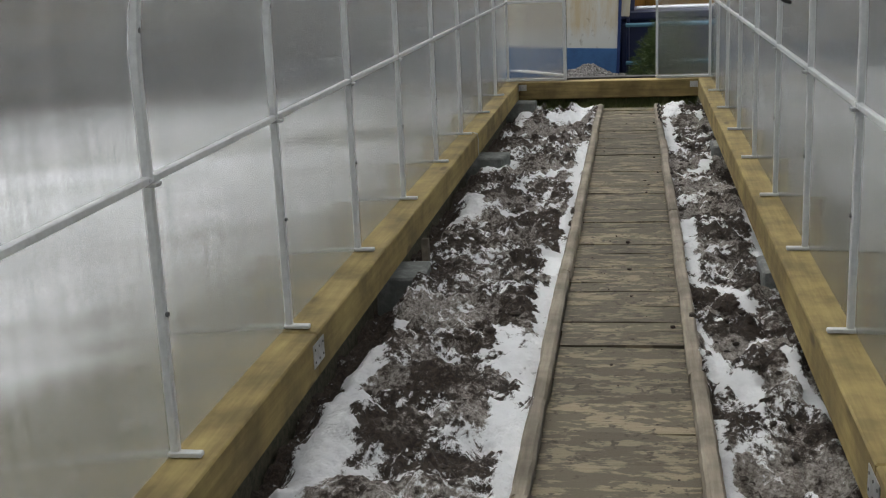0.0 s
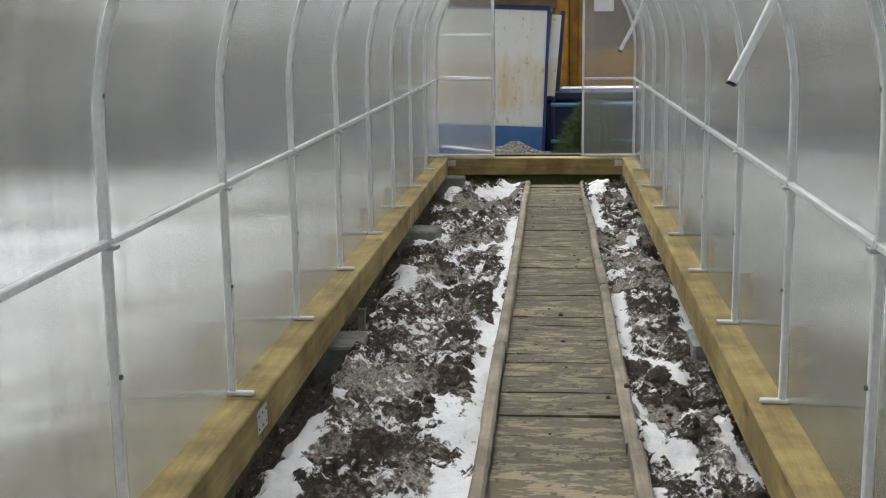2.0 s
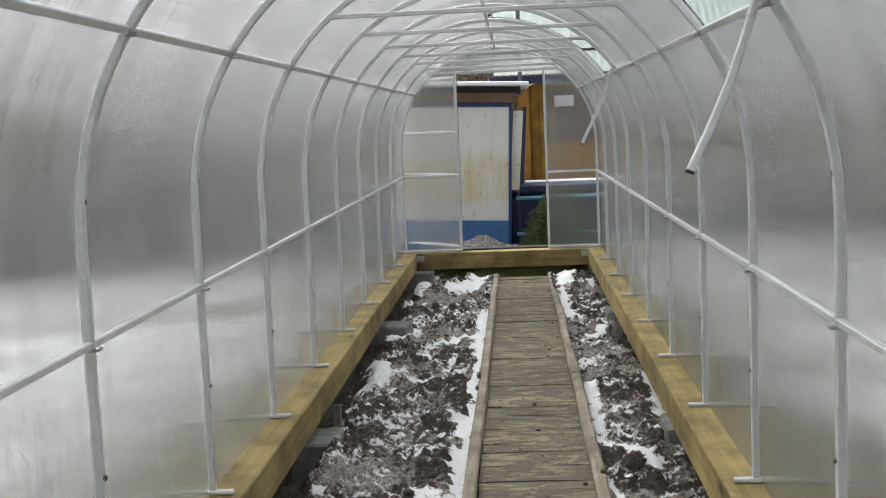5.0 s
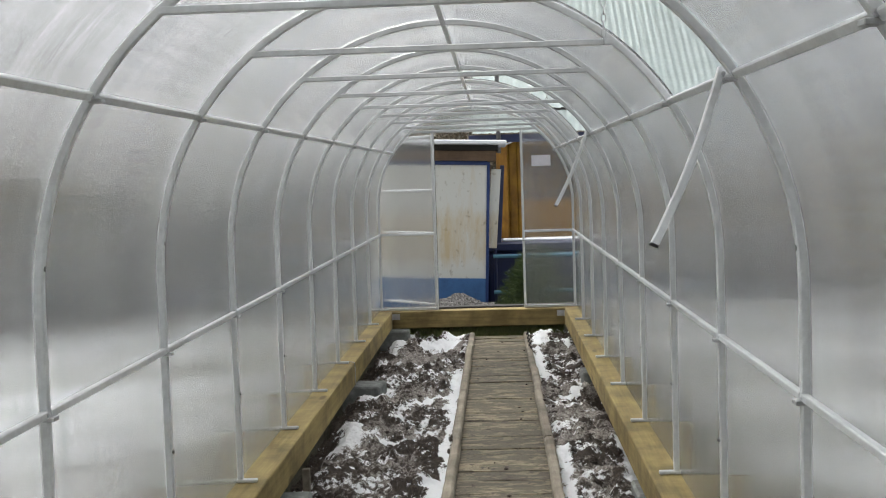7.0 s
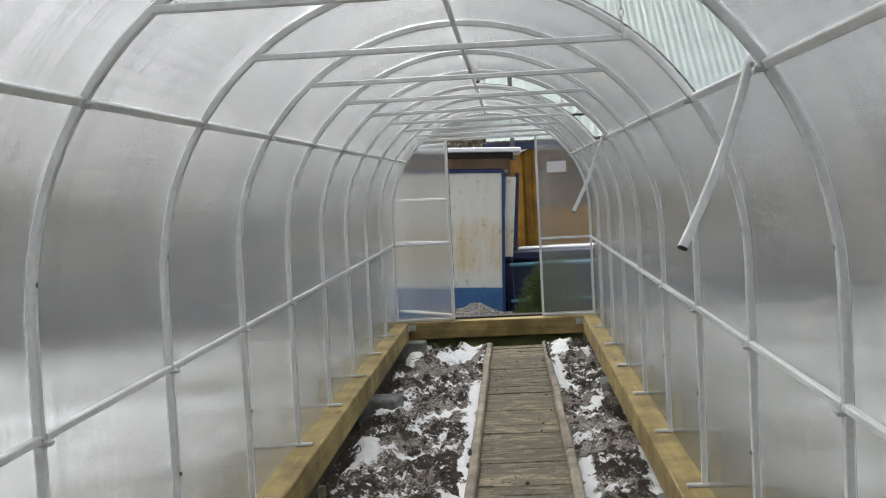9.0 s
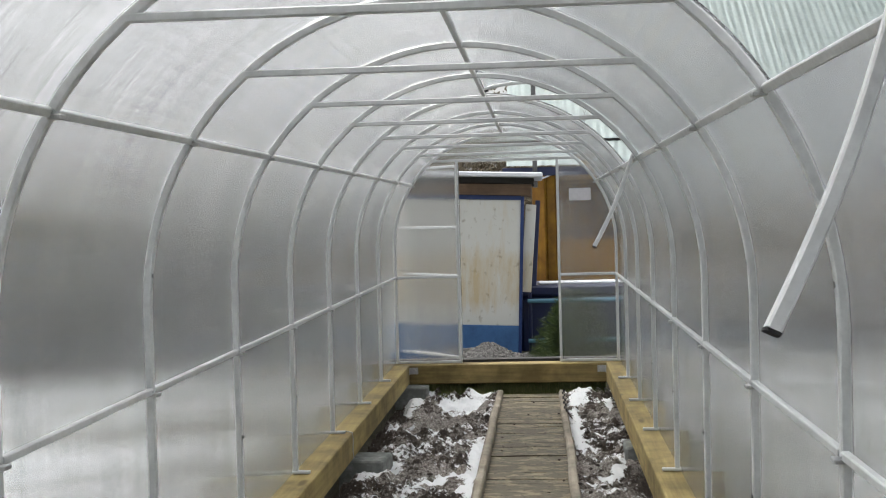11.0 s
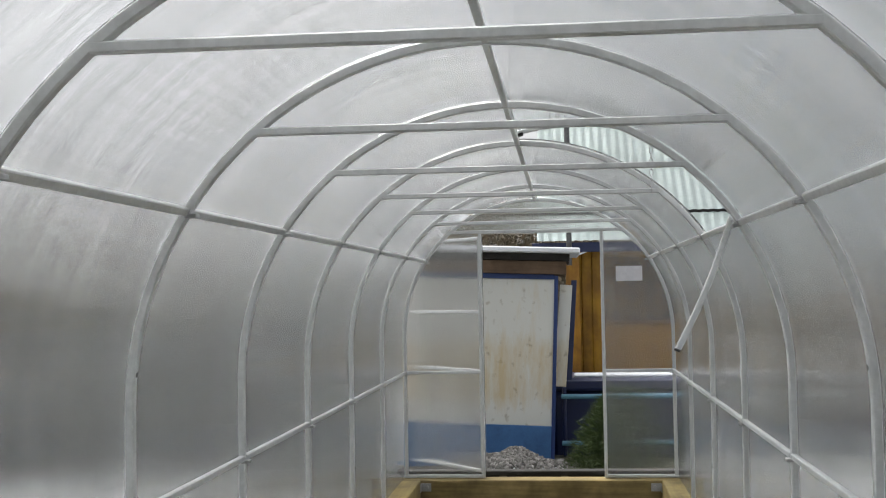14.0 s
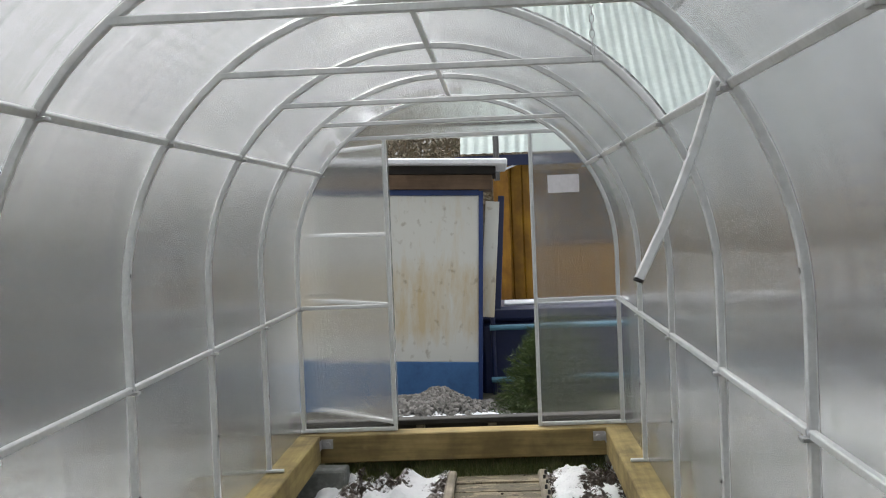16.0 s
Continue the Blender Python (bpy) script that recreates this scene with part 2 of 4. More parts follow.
def sweep(bm, pts, w, h, ref, chamfer=0.15, closed=True):
    """A rectangular tube along pts: w along ref, h across."""
    pts = [Vector(p) for p in pts]
    ref = Vector(ref).normalized()
    c = min(w, h) * chamfer
    prof = [(-w / 2 + c, -h / 2), (w / 2 - c, -h / 2), (w / 2, -h / 2 + c), (w / 2, h / 2 - c), (w / 2 - c, h / 2), (-w / 2 + c, h / 2), (-w / 2, h / 2 - c), (-w / 2, -h / 2 + c)]
    rings = []
    for i, p in enumerate(pts):
        t = (pts[min(i + 1, len(pts) - 1)] - pts[max(i - 1, 0)]).normalized()
        n = t.cross(ref).normalized()
        u = n.cross(t).normalized()
        rings.append([bm.verts.new(p + u * a + n * b) for a, b in prof])
    for r, s in zip(rings, rings[1:]):
        for k in range(8):
            bm.faces.new((r[k], r[(k + 1) % 8], s[(k + 1) % 8], s[k]))
    if closed:
        bm.faces.new(rings[0])
        bm.faces.new(rings[-1][::-1])
    return bm


def rod(bm, a, b, r, seg=8):
    a, b = Vector(a), Vector(b)
    q = (b - a).to_track_quat("Z", "Y")
    rings = [[bm.verts.new(p + q @ Vector((r * math.cos(k * 2 * math.pi / seg), r * math.sin(k * 2 * math.pi / seg), 0))) for k in range(seg)] for p in (a, b)]
    for k in range(seg):
        bm.faces.new((rings[0][k], rings[0][(k + 1) % seg], rings[1][(k + 1) % seg], rings[1][k]))
    bm.faces.new(rings[0][::-1])
    bm.faces.new(rings[1])
    return bm


def B():
    return bmesh.new()


# ---------------------------------------------------------------- plan
BAYS, PITCH, Y_END = 12, 1.165, -0.185
HALF, SPRING, RAD = 1.014, 1.085, 1.014
Z_LOW, Z_UP, Z_TIE = 0.797, 1.645, 1.862
TUBE = 0.026
GROUND = -0.34
VENTS = (3, 7)


def arch_y(i):
    return Y_END - PITCH * i


def profile(r=0.0, a0=0.0, a1=180.0, n=40):
    return [((RAD + r) * math.cos(radians(a0 + (a1 - a0) * k / n)), SPRING + (RAD + r) * math.sin(radians(a0 + (a1 - a0) * k / n))) for k in range(n + 1)]


A_UP = math.degrees(math.asin((Z_UP - SPRING) / RAD))
X_UP = RAD * math.cos(radians(A_UP))
X_TIE = math.sqrt(RAD ** 2 - (Z_TIE - SPRING) ** 2)
Y_BACK = arch_y(BAYS)

# ---------------------------------------------------------------- ground outside
rng = random.Random(4)


def smooth_noise(x, y, s, seed=0.0):
    return noise.noise(Vector((x * s, y * s, seed)))


def build_ground():
    bm = B()
    far = [-800, -300, -100, -50, -30, -20, -16, 16, 20, 30, 50, 100, 300, 800]
    xs = sorted({round(v, 3) for v in [*np.arange(-12, 12.01, 0.5), -1.3, -1.06, -1.04, 1.04, 1.06, 1.3, *far]})
    ys = sorted({round(v, 3) for v in [*np.arange(-22, 16.01, 0.5), -14.45, -0.1, -0.09, *far[:5], -40, 20, 30, 50, 100, 300, 800]})

    def level(x, y):
        if abs(x) < 1.05 and -14.5 < y < -0.095:
            return GROUND - 0.35
        if abs(x) < 1.31 and -14.6 < y < 0:
            return -0.19 if abs(x) < 1.1 else -0.25
        return GROUND + (0.06 * smooth_noise(x, y, 0.5) if abs(x) > 1.4 or y > 0.5 else 0.0)

    grid = [[bm.verts.new((x, y, level(x, y))) for x in xs] for y in ys]
    for r, s in zip(grid, grid[1:]):
        for i in range(len(xs) - 1):
            bm.faces.new((r[i], r[i + 1], s[i + 1], s[i]))
    return solid("ground", bm, M_GROUND, "patchy snow over rough winter grass", "ground", kind="structure", smooth=True)


build_ground()

# ---------------------------------------------------------------- timber base
def timber(x0, x1, y0, y1, z0, z1, mat, label):
    bm = box(B(), x0, x1, y0, y1, z0, z1, 0.006)
    return solid("timber_beam", bm, mat, label, "beam", "base timbers")


SIDE_IN, SIDE_OUT = 0.895, 1.045
for s in (-1, 1):
    xs = sorted((s * SIDE_IN, s * SIDE_OUT))
    cuts = [-0.30, -8.39, Y_BACK - 0.1] if s < 0 else [-0.30, -9.44, Y_BACK - 0.1]
    for a, b in zip(cuts, cuts[1:]):
        timber(xs[0], xs[1], b + 0.003, a - 0.003, -0.172, -0.002, M_TIMBER, "long square pine beam carrying the greenhouse wall")
timber(-1.045, 1.045, -0.294, -0.115, -0.178, -0.004, M_TIMBER_X, "pine beam across the doorway end of the greenhouse")
timber(-1.045, 1.045, Y_BACK - 0.27, Y_BACK - 0.11, -0.178, -0.004, M_TIMBER_X, "pine beam across the closed back end")


def plate(at, parent_label, rz=0.0):
    t = thing("joining_plate", parent_label, "bracket", "timber plates", at=at)
    t.rotation_euler = (0, 0, rz)
    part("plate", box(B(), -0.0015, 0.0015, -0.075, 0.075, -0.045, 0.045, 0.001), M_GALV, t)
    for k in range(6):
        y, z = -0.055 + 0.055 * (k % 3), 0.024 - 0.048 * (k // 3)
        part("screw", rod(B(), (0.0015, y, z), (0.004, y, z), 0.005), M_DARKSTEEL, t)
    return t


plate((-SIDE_IN + 0.002, -8.39, -0.075), "small galvanised joining plate screwed to the side beam")
plate((SIDE_IN - 0.002, -9.44, -0.075), "small galvanised joining plate screwed to the side beam", math.pi)


def corner_bracket(x, s):
    t = thing("corner_bracket", "galvanised angle bracket joining two base beams", "bracket", "corner brackets", at=(x, -0.296, -0.055))
    part("flange", box(B(), -0.075 if s > 0 else 0.0, 0.0 if s > 0 else 0.075, -0.004, -0.001, -0.03, 0.03, 0.001), M_GALV, t)
    part("flange", box(B(), -0.003 if s > 0 else 0.0, 0.0 if s > 0 else 0.003, -0.075, -0.004, -0.03, 0.03, 0.001), M_GALV, t)
    part("bolt", rod(B(), (-s * 0.045, -0.004, 0), (-s * 0.045, -0.026, 0), 0.014), M_GALV, t)


corner_bracket(-SIDE_IN + 0.004, -1)
corner_bracket(SIDE_IN - 0.004, 1)


def block(x, y, sx, sy, sz, z=-0.172, rz=0.0):
    bm = box(B(), -sx / 2, sx / 2, -sy / 2, sy / 2, -sz, 0, 0.012)
    bmesh.ops.subdivide_edges(bm, edges=bm.edges, cuts=4, use_grid_fill=True)
    for v in bm.verts:
        v.co += Vector([0.004 * noise.noise(v.co * 22 + Vector((k * 9, x, y))) for k in range(3)])
    ob = solid("concrete_block", bm, M_CONCRETE, "grey concrete support block under the side beam", "concrete block", "support blocks")
    ob.location = (x, y, z - 0.001)
    ob.rotation_euler = (0, 0, rz)


block(-0.90, -6.68, 0.24, 0.34, 0.20, z=-0.225, rz=0.05)
block(-0.86, -3.35, 0.30, 0.30, 0.20, z=-0.215, rz=-0.1)
block(-0.86, -0.45, 0.30, 0.20, 0.20)
block(0.975, -6.75, 0.22, 0.30, 0.20)
block(0.95, -3.2, 0.2, 0.3, 0.20)
block(0.95, -10.0, 0.2, 0.3, 0.20)
block(-0.95, -10.4, 0.2, 0.3, 0.20)

# ---------------------------------------------------------------- greenhouse frame
house = thing("greenhouse", "arched greenhouse of pale steel tubes clad in translucent polycarbonate", "greenhouse")


def full_profile():
    return [(HALF, 0.0), (HALF, 0.4), (HALF, 0.8)] + profile() + [(-HALF, 0.8), (-HALF, 0.4), (-HALF, 0.0)]


arch_mesh = None
for i in range(BAYS + 1):
    if arch_mesh is None:
        bm = sweep(B(), [(x, 0, z) for x, z in full_profile()], TUBE, TUBE, (0, 1, 0))
        arch_mesh = finish(bm, "arch", M_STEEL)
    a = new("arch", arch_mesh)
    a.parent, a.location = house, (0, arch_y(i), 0)
tie_bm = sweep(B(), [(-X_TIE, 0, 0), (X_TIE, 0, 0)], TUBE, 0.022, (0, 1, 0))
tie_mesh = finish(tie_bm, "tie_bar", M_STEEL)
foot_mesh = finish(box(B(), -0.05, 0.05, -0.014, 0.014, 0.0, 0.016, 0.003), "foot_plate", M_STEEL)
bolt_mesh = finish(rod(B(), (0, 0, 0), (0, 0.012, 0), 0.008, 6), "bolt", M_GALV)
screw_mesh = finish(rod(B(), (0, 0, 0), (0, 0.009, 0), 0.008, 8), "screw", M_DARKSTEEL)
sleeve_mesh = finish(box(B(), -0.017, 0.017, -0.02, 0.02, -0.006, 0.006, 0.002), "connector", M_GALV)
for i in range(BAYS + 1):
    y = arch_y(i)
    if i:
        t = new("tie_bar", tie_mesh)
        t.parent, t.location = house, (0, y - 0.001, Z_TIE)
    for s in (-1, 1):
        f = new("foot_plate", foot_mesh)
        f.parent, f.location = house, (s * (HALF - 0.03), y - 0.002, 0.001)
        for z, x in ((Z_LOW, HALF), (Z_UP, X_UP)):
            c = new("connector", sleeve_mesh)
            c.parent, c.location = house, (s * (x - 0.014), y, z - 0.013)
            b = new("bolt", bolt_mesh)
            b.parent, b.location = house, (s * (x - 0.01), y - 0.026, z)
        for z in (1.19, 0.42):
            b = new("screw", screw_mesh)
            b.parent, b.location, b.rotation_euler = house, (s * (HALF - 0.012), y, z), (0, 0, s * math.pi / 2)
for i in range(BAYS):
    y0, y1 = arch_y(i) - TUBE / 2 - 0.001, arch_y(i + 1) + TUBE / 2 + 0.001
    for s in (-1, 1):
        part("stringer", sweep(B(), [(s * (HALF - 0.004), y0, Z_LOW), (s * (HALF - 0.004), y1, Z_LOW)], 0.022, 0.022, (0, 0, 1)), M_STEEL, house)
        part("stringer", sweep(B(), [(s * X_UP, y0, Z_UP), (s * X_UP, y1, Z_UP)], 0.022, 0.024, (s * X_UP, 0, Z_UP - SPRING)), M_STEEL, house)
    part("ridge_bar", sweep(B(), [(0, y0, SPRING + RAD), (0, y1, SPRING + RAD)], 0.022, 0.022, (0, 0, 1)), M_STEEL, house)

# polycarbonate sheets: walls and roof between arches
THICK = 0.006


def shell(pts, y0, y1, thick):
    """A closed curved sheet: pts runs round the section, thickened outwards."""
    bm = B()
    p = [Vector((x, z)) for x, z in pts]
    outer = []
    for k in range(len(p)):
        t = (p[min(k + 1, len(p) - 1)] - p[max(k - 1, 0)]).normalized()
        outer.append(p[k] + Vector((t.y, -t.x)) * thick)
    loops = []
    for y in (y0, y1):
        loops.append([bm.verts.new((q.x, y, q.y)) for q in p] + [bm.verts.new((q.x, y, q.y)) for q in outer[::-1]])
    n = len(p)
    for k in range(2 * n):
        bm.faces.new((loops[0][k], loops[0][(k + 1) % (2 * n)], loops[1][(k + 1) % (2 * n)], loops[1][k]))
    for lp in loops:
        for k in range(n - 1):
            bm.faces.new((lp[k], lp[k + 1], lp[2 * n - 2 - k], lp[2 * n - 1 - k]))
    return bm


def sheet_part(name, pts, y0, y1):
    ob = part(name, shell(pts, y0, y1, THICK), M_SHEET, house)
    return ob


RS = TUBE / 2 + 0.004
for i in range(0, BAYS):
    y0, y1 = arch_y(i) - 0.002, arch_y(i + 1) + 0.002
    right_wall = [(HALF + RS, -0.06), (HALF + RS, SPRING - 0.01)] + profile(RS, 0, A_UP, 14)
    right_roof = profile(RS, A_UP, 90, 18)
    left = profile(RS, 90, 180, 32) + [(-HALF - RS, SPRING - 0.01), (-HALF - RS, -0.06)]
    if i in VENTS:
        sheet_part("sheet", right_wall, y0, y1)
        sheet_part("sheet", left, y0, y1)
    else:
        sheet_part("sheet", right_wall + right_roof[1:] + left[1:], y0, y1)

# ---------------------------------------------------------------- end wall with doorway
DL, DR, DH = -0.414, 0.482, 1.838
T2 = 0.024
ye = Y_END + 0.002


def bar(p, q, w=T2, ref=(0, 1, 0), name="end_bar"):
    return part(name, sweep(B(), [p, q], w, T2, ref), M_STEEL, house)


bar((DL - T2 / 2, ye, 0.0), (DL - T2 / 2, ye, Z_TIE + 0.0))
bar((DR + T2 / 2, ye, 0.0), (DR + T2 / 2, ye, Z_TIE + 0.0))
bar((-HALF, ye + 0.001, 0.011), (DL - T2, ye + 0.001, 0.011))
bar((DR + T2, ye + 0.001, 0.011), (HALF, ye + 0.001, 0.011))
bar((-X_TIE, ye - 0.001, Z_TIE), (X_TIE, ye - 0.001, Z_TIE))
bar((-HALF, ye + 0.001, Z_LOW), (DL - T2, ye + 0.001, Z_LOW))
bar((DR + T2, ye + 0.001, Z_LOW), (HALF, ye + 0.001, Z_LOW))


def end_sheet(x0, x1, z0, zcap, y):
    """Flat end sheet from x0 to x1, its top cut to the arch (or to zcap)."""
    bm = B()
    n = 24
    lo, hi = [], []
    for k in range(n + 1):
        x = x0 + (x1 - x0) * k / n
        zt = SPRING + math.sqrt(max(0.0, (RAD + 0.01) ** 2 - x * x))
        lo.append(bm.verts.new((x, y, z0)))
        hi.append(bm.verts.new((x, y, min(zt, zcap))))
    for k in range(n):
        bm.faces.new((lo[k], lo[k + 1], hi[k + 1], hi[k]))
    bmesh.ops.recalc_face_normals(bm, faces=bm.faces)
    ex = bmesh.ops.extrude_face_region(bm, geom=list(bm.faces))
    bmesh.ops.translate(bm, vec=(0, THICK, 0), verts=[v for v in ex["geom"] if isinstance(v, bmesh.types.BMVert)])
    ob = part("end_sheet", bm, M_SHEET_END, house)


end_sheet(-1.02, DL, 0.0, 9, Y_END + 0.018)
end_sheet(DR, 1.02, 0.0, 9, Y_END + 0.018)
end_sheet(DL + 0.001, DR - 0.001, DH + 0.005, 9, Y_END + 0.018)
end_sheet(-1.02, 1.02, 0.0, 9, Y_BACK - 0.02)

# open door leaf, swung outwards against the end wall
leaf = thing("greenhouse_door", "open greenhouse door of pale tube and polycarbonate, swung outwards", "door", at=(DL - 0.012, Y_END + 0.05, 0.0))
leaf.rotation_euler = (0, 0, radians(180 - 48))
LW = DR - DL - 0.012
for z0, z1 in ((0.03, DH - 0.01),):
    for x in (0.012, LW - 0.012):
        part("stile", sweep(B(), [(x, 0, z0), (x, 0, z1)], T2, T2, (0, 1, 0)), M_STEEL, leaf)
    for z in (z0 + 0.012, 0.80, 1.25, z1 - 0.012):
        part("rail", sweep(B(), [(0.025, 0, z), (LW - 0.025, 0, z)], T2, T2, (0, 1, 0)), M_STEEL, leaf)
bm = box(B(), 0.0, LW, -0.022, -0.016, 0.03, DH - 0.01)
pane = part("pane", bm, M_SHEET_END, leaf)
part("latch", box(B(), LW - 0.09, LW + 0.03, 0.014, 0.026, 0.83, 0.85, 0.003), M_GALV, leaf, "bright metal latch")

# paper notice on the end sheet
solid("paper_notice", box(B(), 0.597, 0.795, Y_END + 0.008, Y_END + 0.012, 1.470, 1.583), M_PAPER, "blank white paper notice stuck on the end wall", "notice")


# ---------------------------------------------------------------- roof vents and their props
def vent(i, tip):
    y0, y1 = arch_y(i) - 0.02, arch_y(i + 1) + 0.02
    # flap hinged at the ridge, its free edge lifted
    t = thing("vent_flap", "raised polycarbonate roof vent flap in a pale tube frame", "vent", "roof vents", at=(0.0, 0.0, SPRING + RAD + 0.03))
    lift = radians(-15.3)
    t.rotation_euler = (0, lift, 0)
    prof = [(x, z - SPRING - RAD) for x, z in profile(0.012, 90, A_UP + 5.5, 16)]
    for y in (y0 - 0.012, y1 + 0.012):
        part("frame_side", sweep(B(), [(x, y, z) for x, z in prof], 0.02, 0.02, (0, 1, 0)), M_STEEL, t)
    for k in (0, -1):
        part("frame_bar", sweep(B(), [(prof[k][0], y0, prof[k][1]), (prof[k][0], y1, prof[k][1])], 0.02, 0.02, (0, 0, 1)), M_STEEL, t)
    s = part("sheet", shell([(x * 1.012, z + 0.014) for x, z in prof[::-1]], y0, y1, THICK), M_SHEET, t)
    for y in (y0 - 0.12, y1 + 0.12):
        part("hinge", box(B(), -0.02, 0.03, y - 0.03, y + 0.03, -0.018, -0.008, 0.002), M_RUBBER, t, "black hinge")
    # prop tube hanging from the upper stringer
    yp = arch_y(i + 1) + 0.055
    pr = thing("vent_prop", "pale square tube prop hanging loose below a roof vent", "vent prop", "vent props", at=(X_UP - 0.024, yp, Z_UP + 0.02))
    end = Vector((tip[0] - X_UP + 0.024, -0.115, tip[1] - Z_UP - 0.02))
    part("tube", sweep(B(), [end * (0.98 * k / 10) + Vector((0.012 * math.sin(math.pi * k / 10), 0, -0.006 * math.sin(math.pi * k / 10))) for k in range(11)], 0.022, 0.022, (0, 1, 0)), M_STEEL, pr)
    part("end_cap", sweep(B(), [end * 0.981, end * 0.99], 0.023, 0.023, (0, 1, 0)), M_RUBBER, pr, "black plastic end cap")
    part("hinge_bolt", rod(B(), (0, -0.02, -0.015), (0, 0.02, -0.015), 0.006), M_GALV, pr)
    return t


for i, tip in zip(VENTS, ((0.60, 1.178), (0.617, 1.204))):
    vent(i, tip)


def chain(x, y, z0, z1):
    t = thing("chain", "thin steel chain hanging from a tie bar", "chain", at=(x, y, z0))
    n = int((z0 - z1) / 0.026)
    for k in range(n):
        bm = B()
        pts = [(0.008 * math.cos(a), 0, 0.017 * math.sin(a)) for a in [j * math.pi / 5 for j in range(11)]]
        sweep(bm, pts, 0.003, 0.003, (0, 1, 0), closed=False)
        o = part("link", bm, M_GALV, t)
        o.location = (0, 0, -0.013 - 0.026 * k)
        o.rotation_euler = (0, 0, (k % 2) * math.pi / 2)


for i in VENTS:
    chain(0.615, arch_y(i) - 0.03, 2.06, 1.83)


# ---------------------------------------------------------------- beds and path
PATH_L, PATH_R = -0.052, 0.482


def smoothstep(a, b, v):
    u = min(1.0, max(0.0, (v - a) / (b - a)))
    return u * u * (3 - 2 * u)


def n2(x, y, s, seed, octaves=4):
    return noise.fractal(Vector((x * s, y * s, seed)), 0.9, 2.1, octaves)


# where snow has lodged: runs from (x, y) to (x, y) with a half width
LODGED_LEFT = (
    (-0.80, -9.9, -0.80, -8.9, 0.085), (-0.80, -8.9, -0.84, -8.3, 0.07), (-0.84, -8.3, -0.80, -7.95, 0.06), (-0.83, -7.65, -0.80, -7.5, 0.045),
    (-0.13, -10.2, -0.12, -9.0, 0.055), (-0.13, -9.0, -0.17, -8.65, 0.065), (-0.12, -8.5, -0.12, -8.1, 0.04), (-0.30, -7.62, -0.22, -7.98, 0.05),
    (-0.22, -7.98, -0.12, -7.85, 0.07), (-0.12, -7.85, -0.13, -7.0, 0.055), (-0.12, -6.9, -0.16, -6.2, 0.055), (-0.12, -6.1, -0.12, -4.3, 0.03),
    (-0.97, -6.28, -0.62, -5.95, 0.035), (-0.85, -5.45, -0.78, -4.95, 0.075), (-0.85, -5.4, -0.45, -5.15, 0.03), (-0.80, -3.9, -0.66, -3.35, 0.08),
    (-0.45, -4.0, -0.22, -3.8, 0.045), (-0.14, -4.4, -0.13, -2.6, 0.055), (-0.85, -1.6, -0.75, -0.5, 0.085), (-0.33, -1.3, -0.18, -0.4, 0.10),
    (-0.62, -2.6, -0.3, -2.2, 0.035), (-0.55, -1.1, -0.35, -1.0, 0.04))
LODGED_RIGHT = (
    (0.62, -0.9, 0.70, -0.3, 0.09), (0.86, -1.3, 0.88, -0.6, 0.04), (0.58, -2.6, 0.57, -1.2, 0.04), (0.56, -6.3, 0.57, -5.3, 0.04), (0.93, -6.5, 0.95, -5.2, 0.035),
    (0.57, -6.7, 0.78, -7.05, 0.035), (0.57, -7.55, 0.59, -8.1, 0.03), (0.60, -8.05, 0.72, -8.15, 0.025), (0.74, -7.65, 0.80, -7.55, 0.03),
    (0.86, -8.0, 0.95, -8.25, 0.028), (0.55, -9.3, 0.54, -8.6, 0.035), (0.7, -3.9, 0.85, -3.5, 0.04), (0.6, -10.4, 0.62, -9.8, 0.06))


def lodged(x, y, runs):
    best = 0.0
    for ax, ay, bx, by, w in runs:
        if min(ay, by) - 0.5 < y < max(ay, by) + 0.5:
            dx, dy = bx - ax, by - ay
            u = min(1.0, max(0.0, ((x - ax) * dx + (y - ay) * dy) / (dx * dx + dy * dy)))
            d = math.hypot(x - ax - u * dx, 0.55 * (y - ay - u * dy)) / w
            best = max(best, 1.0 - smoothstep(0.3, 1.5, d))
    return best


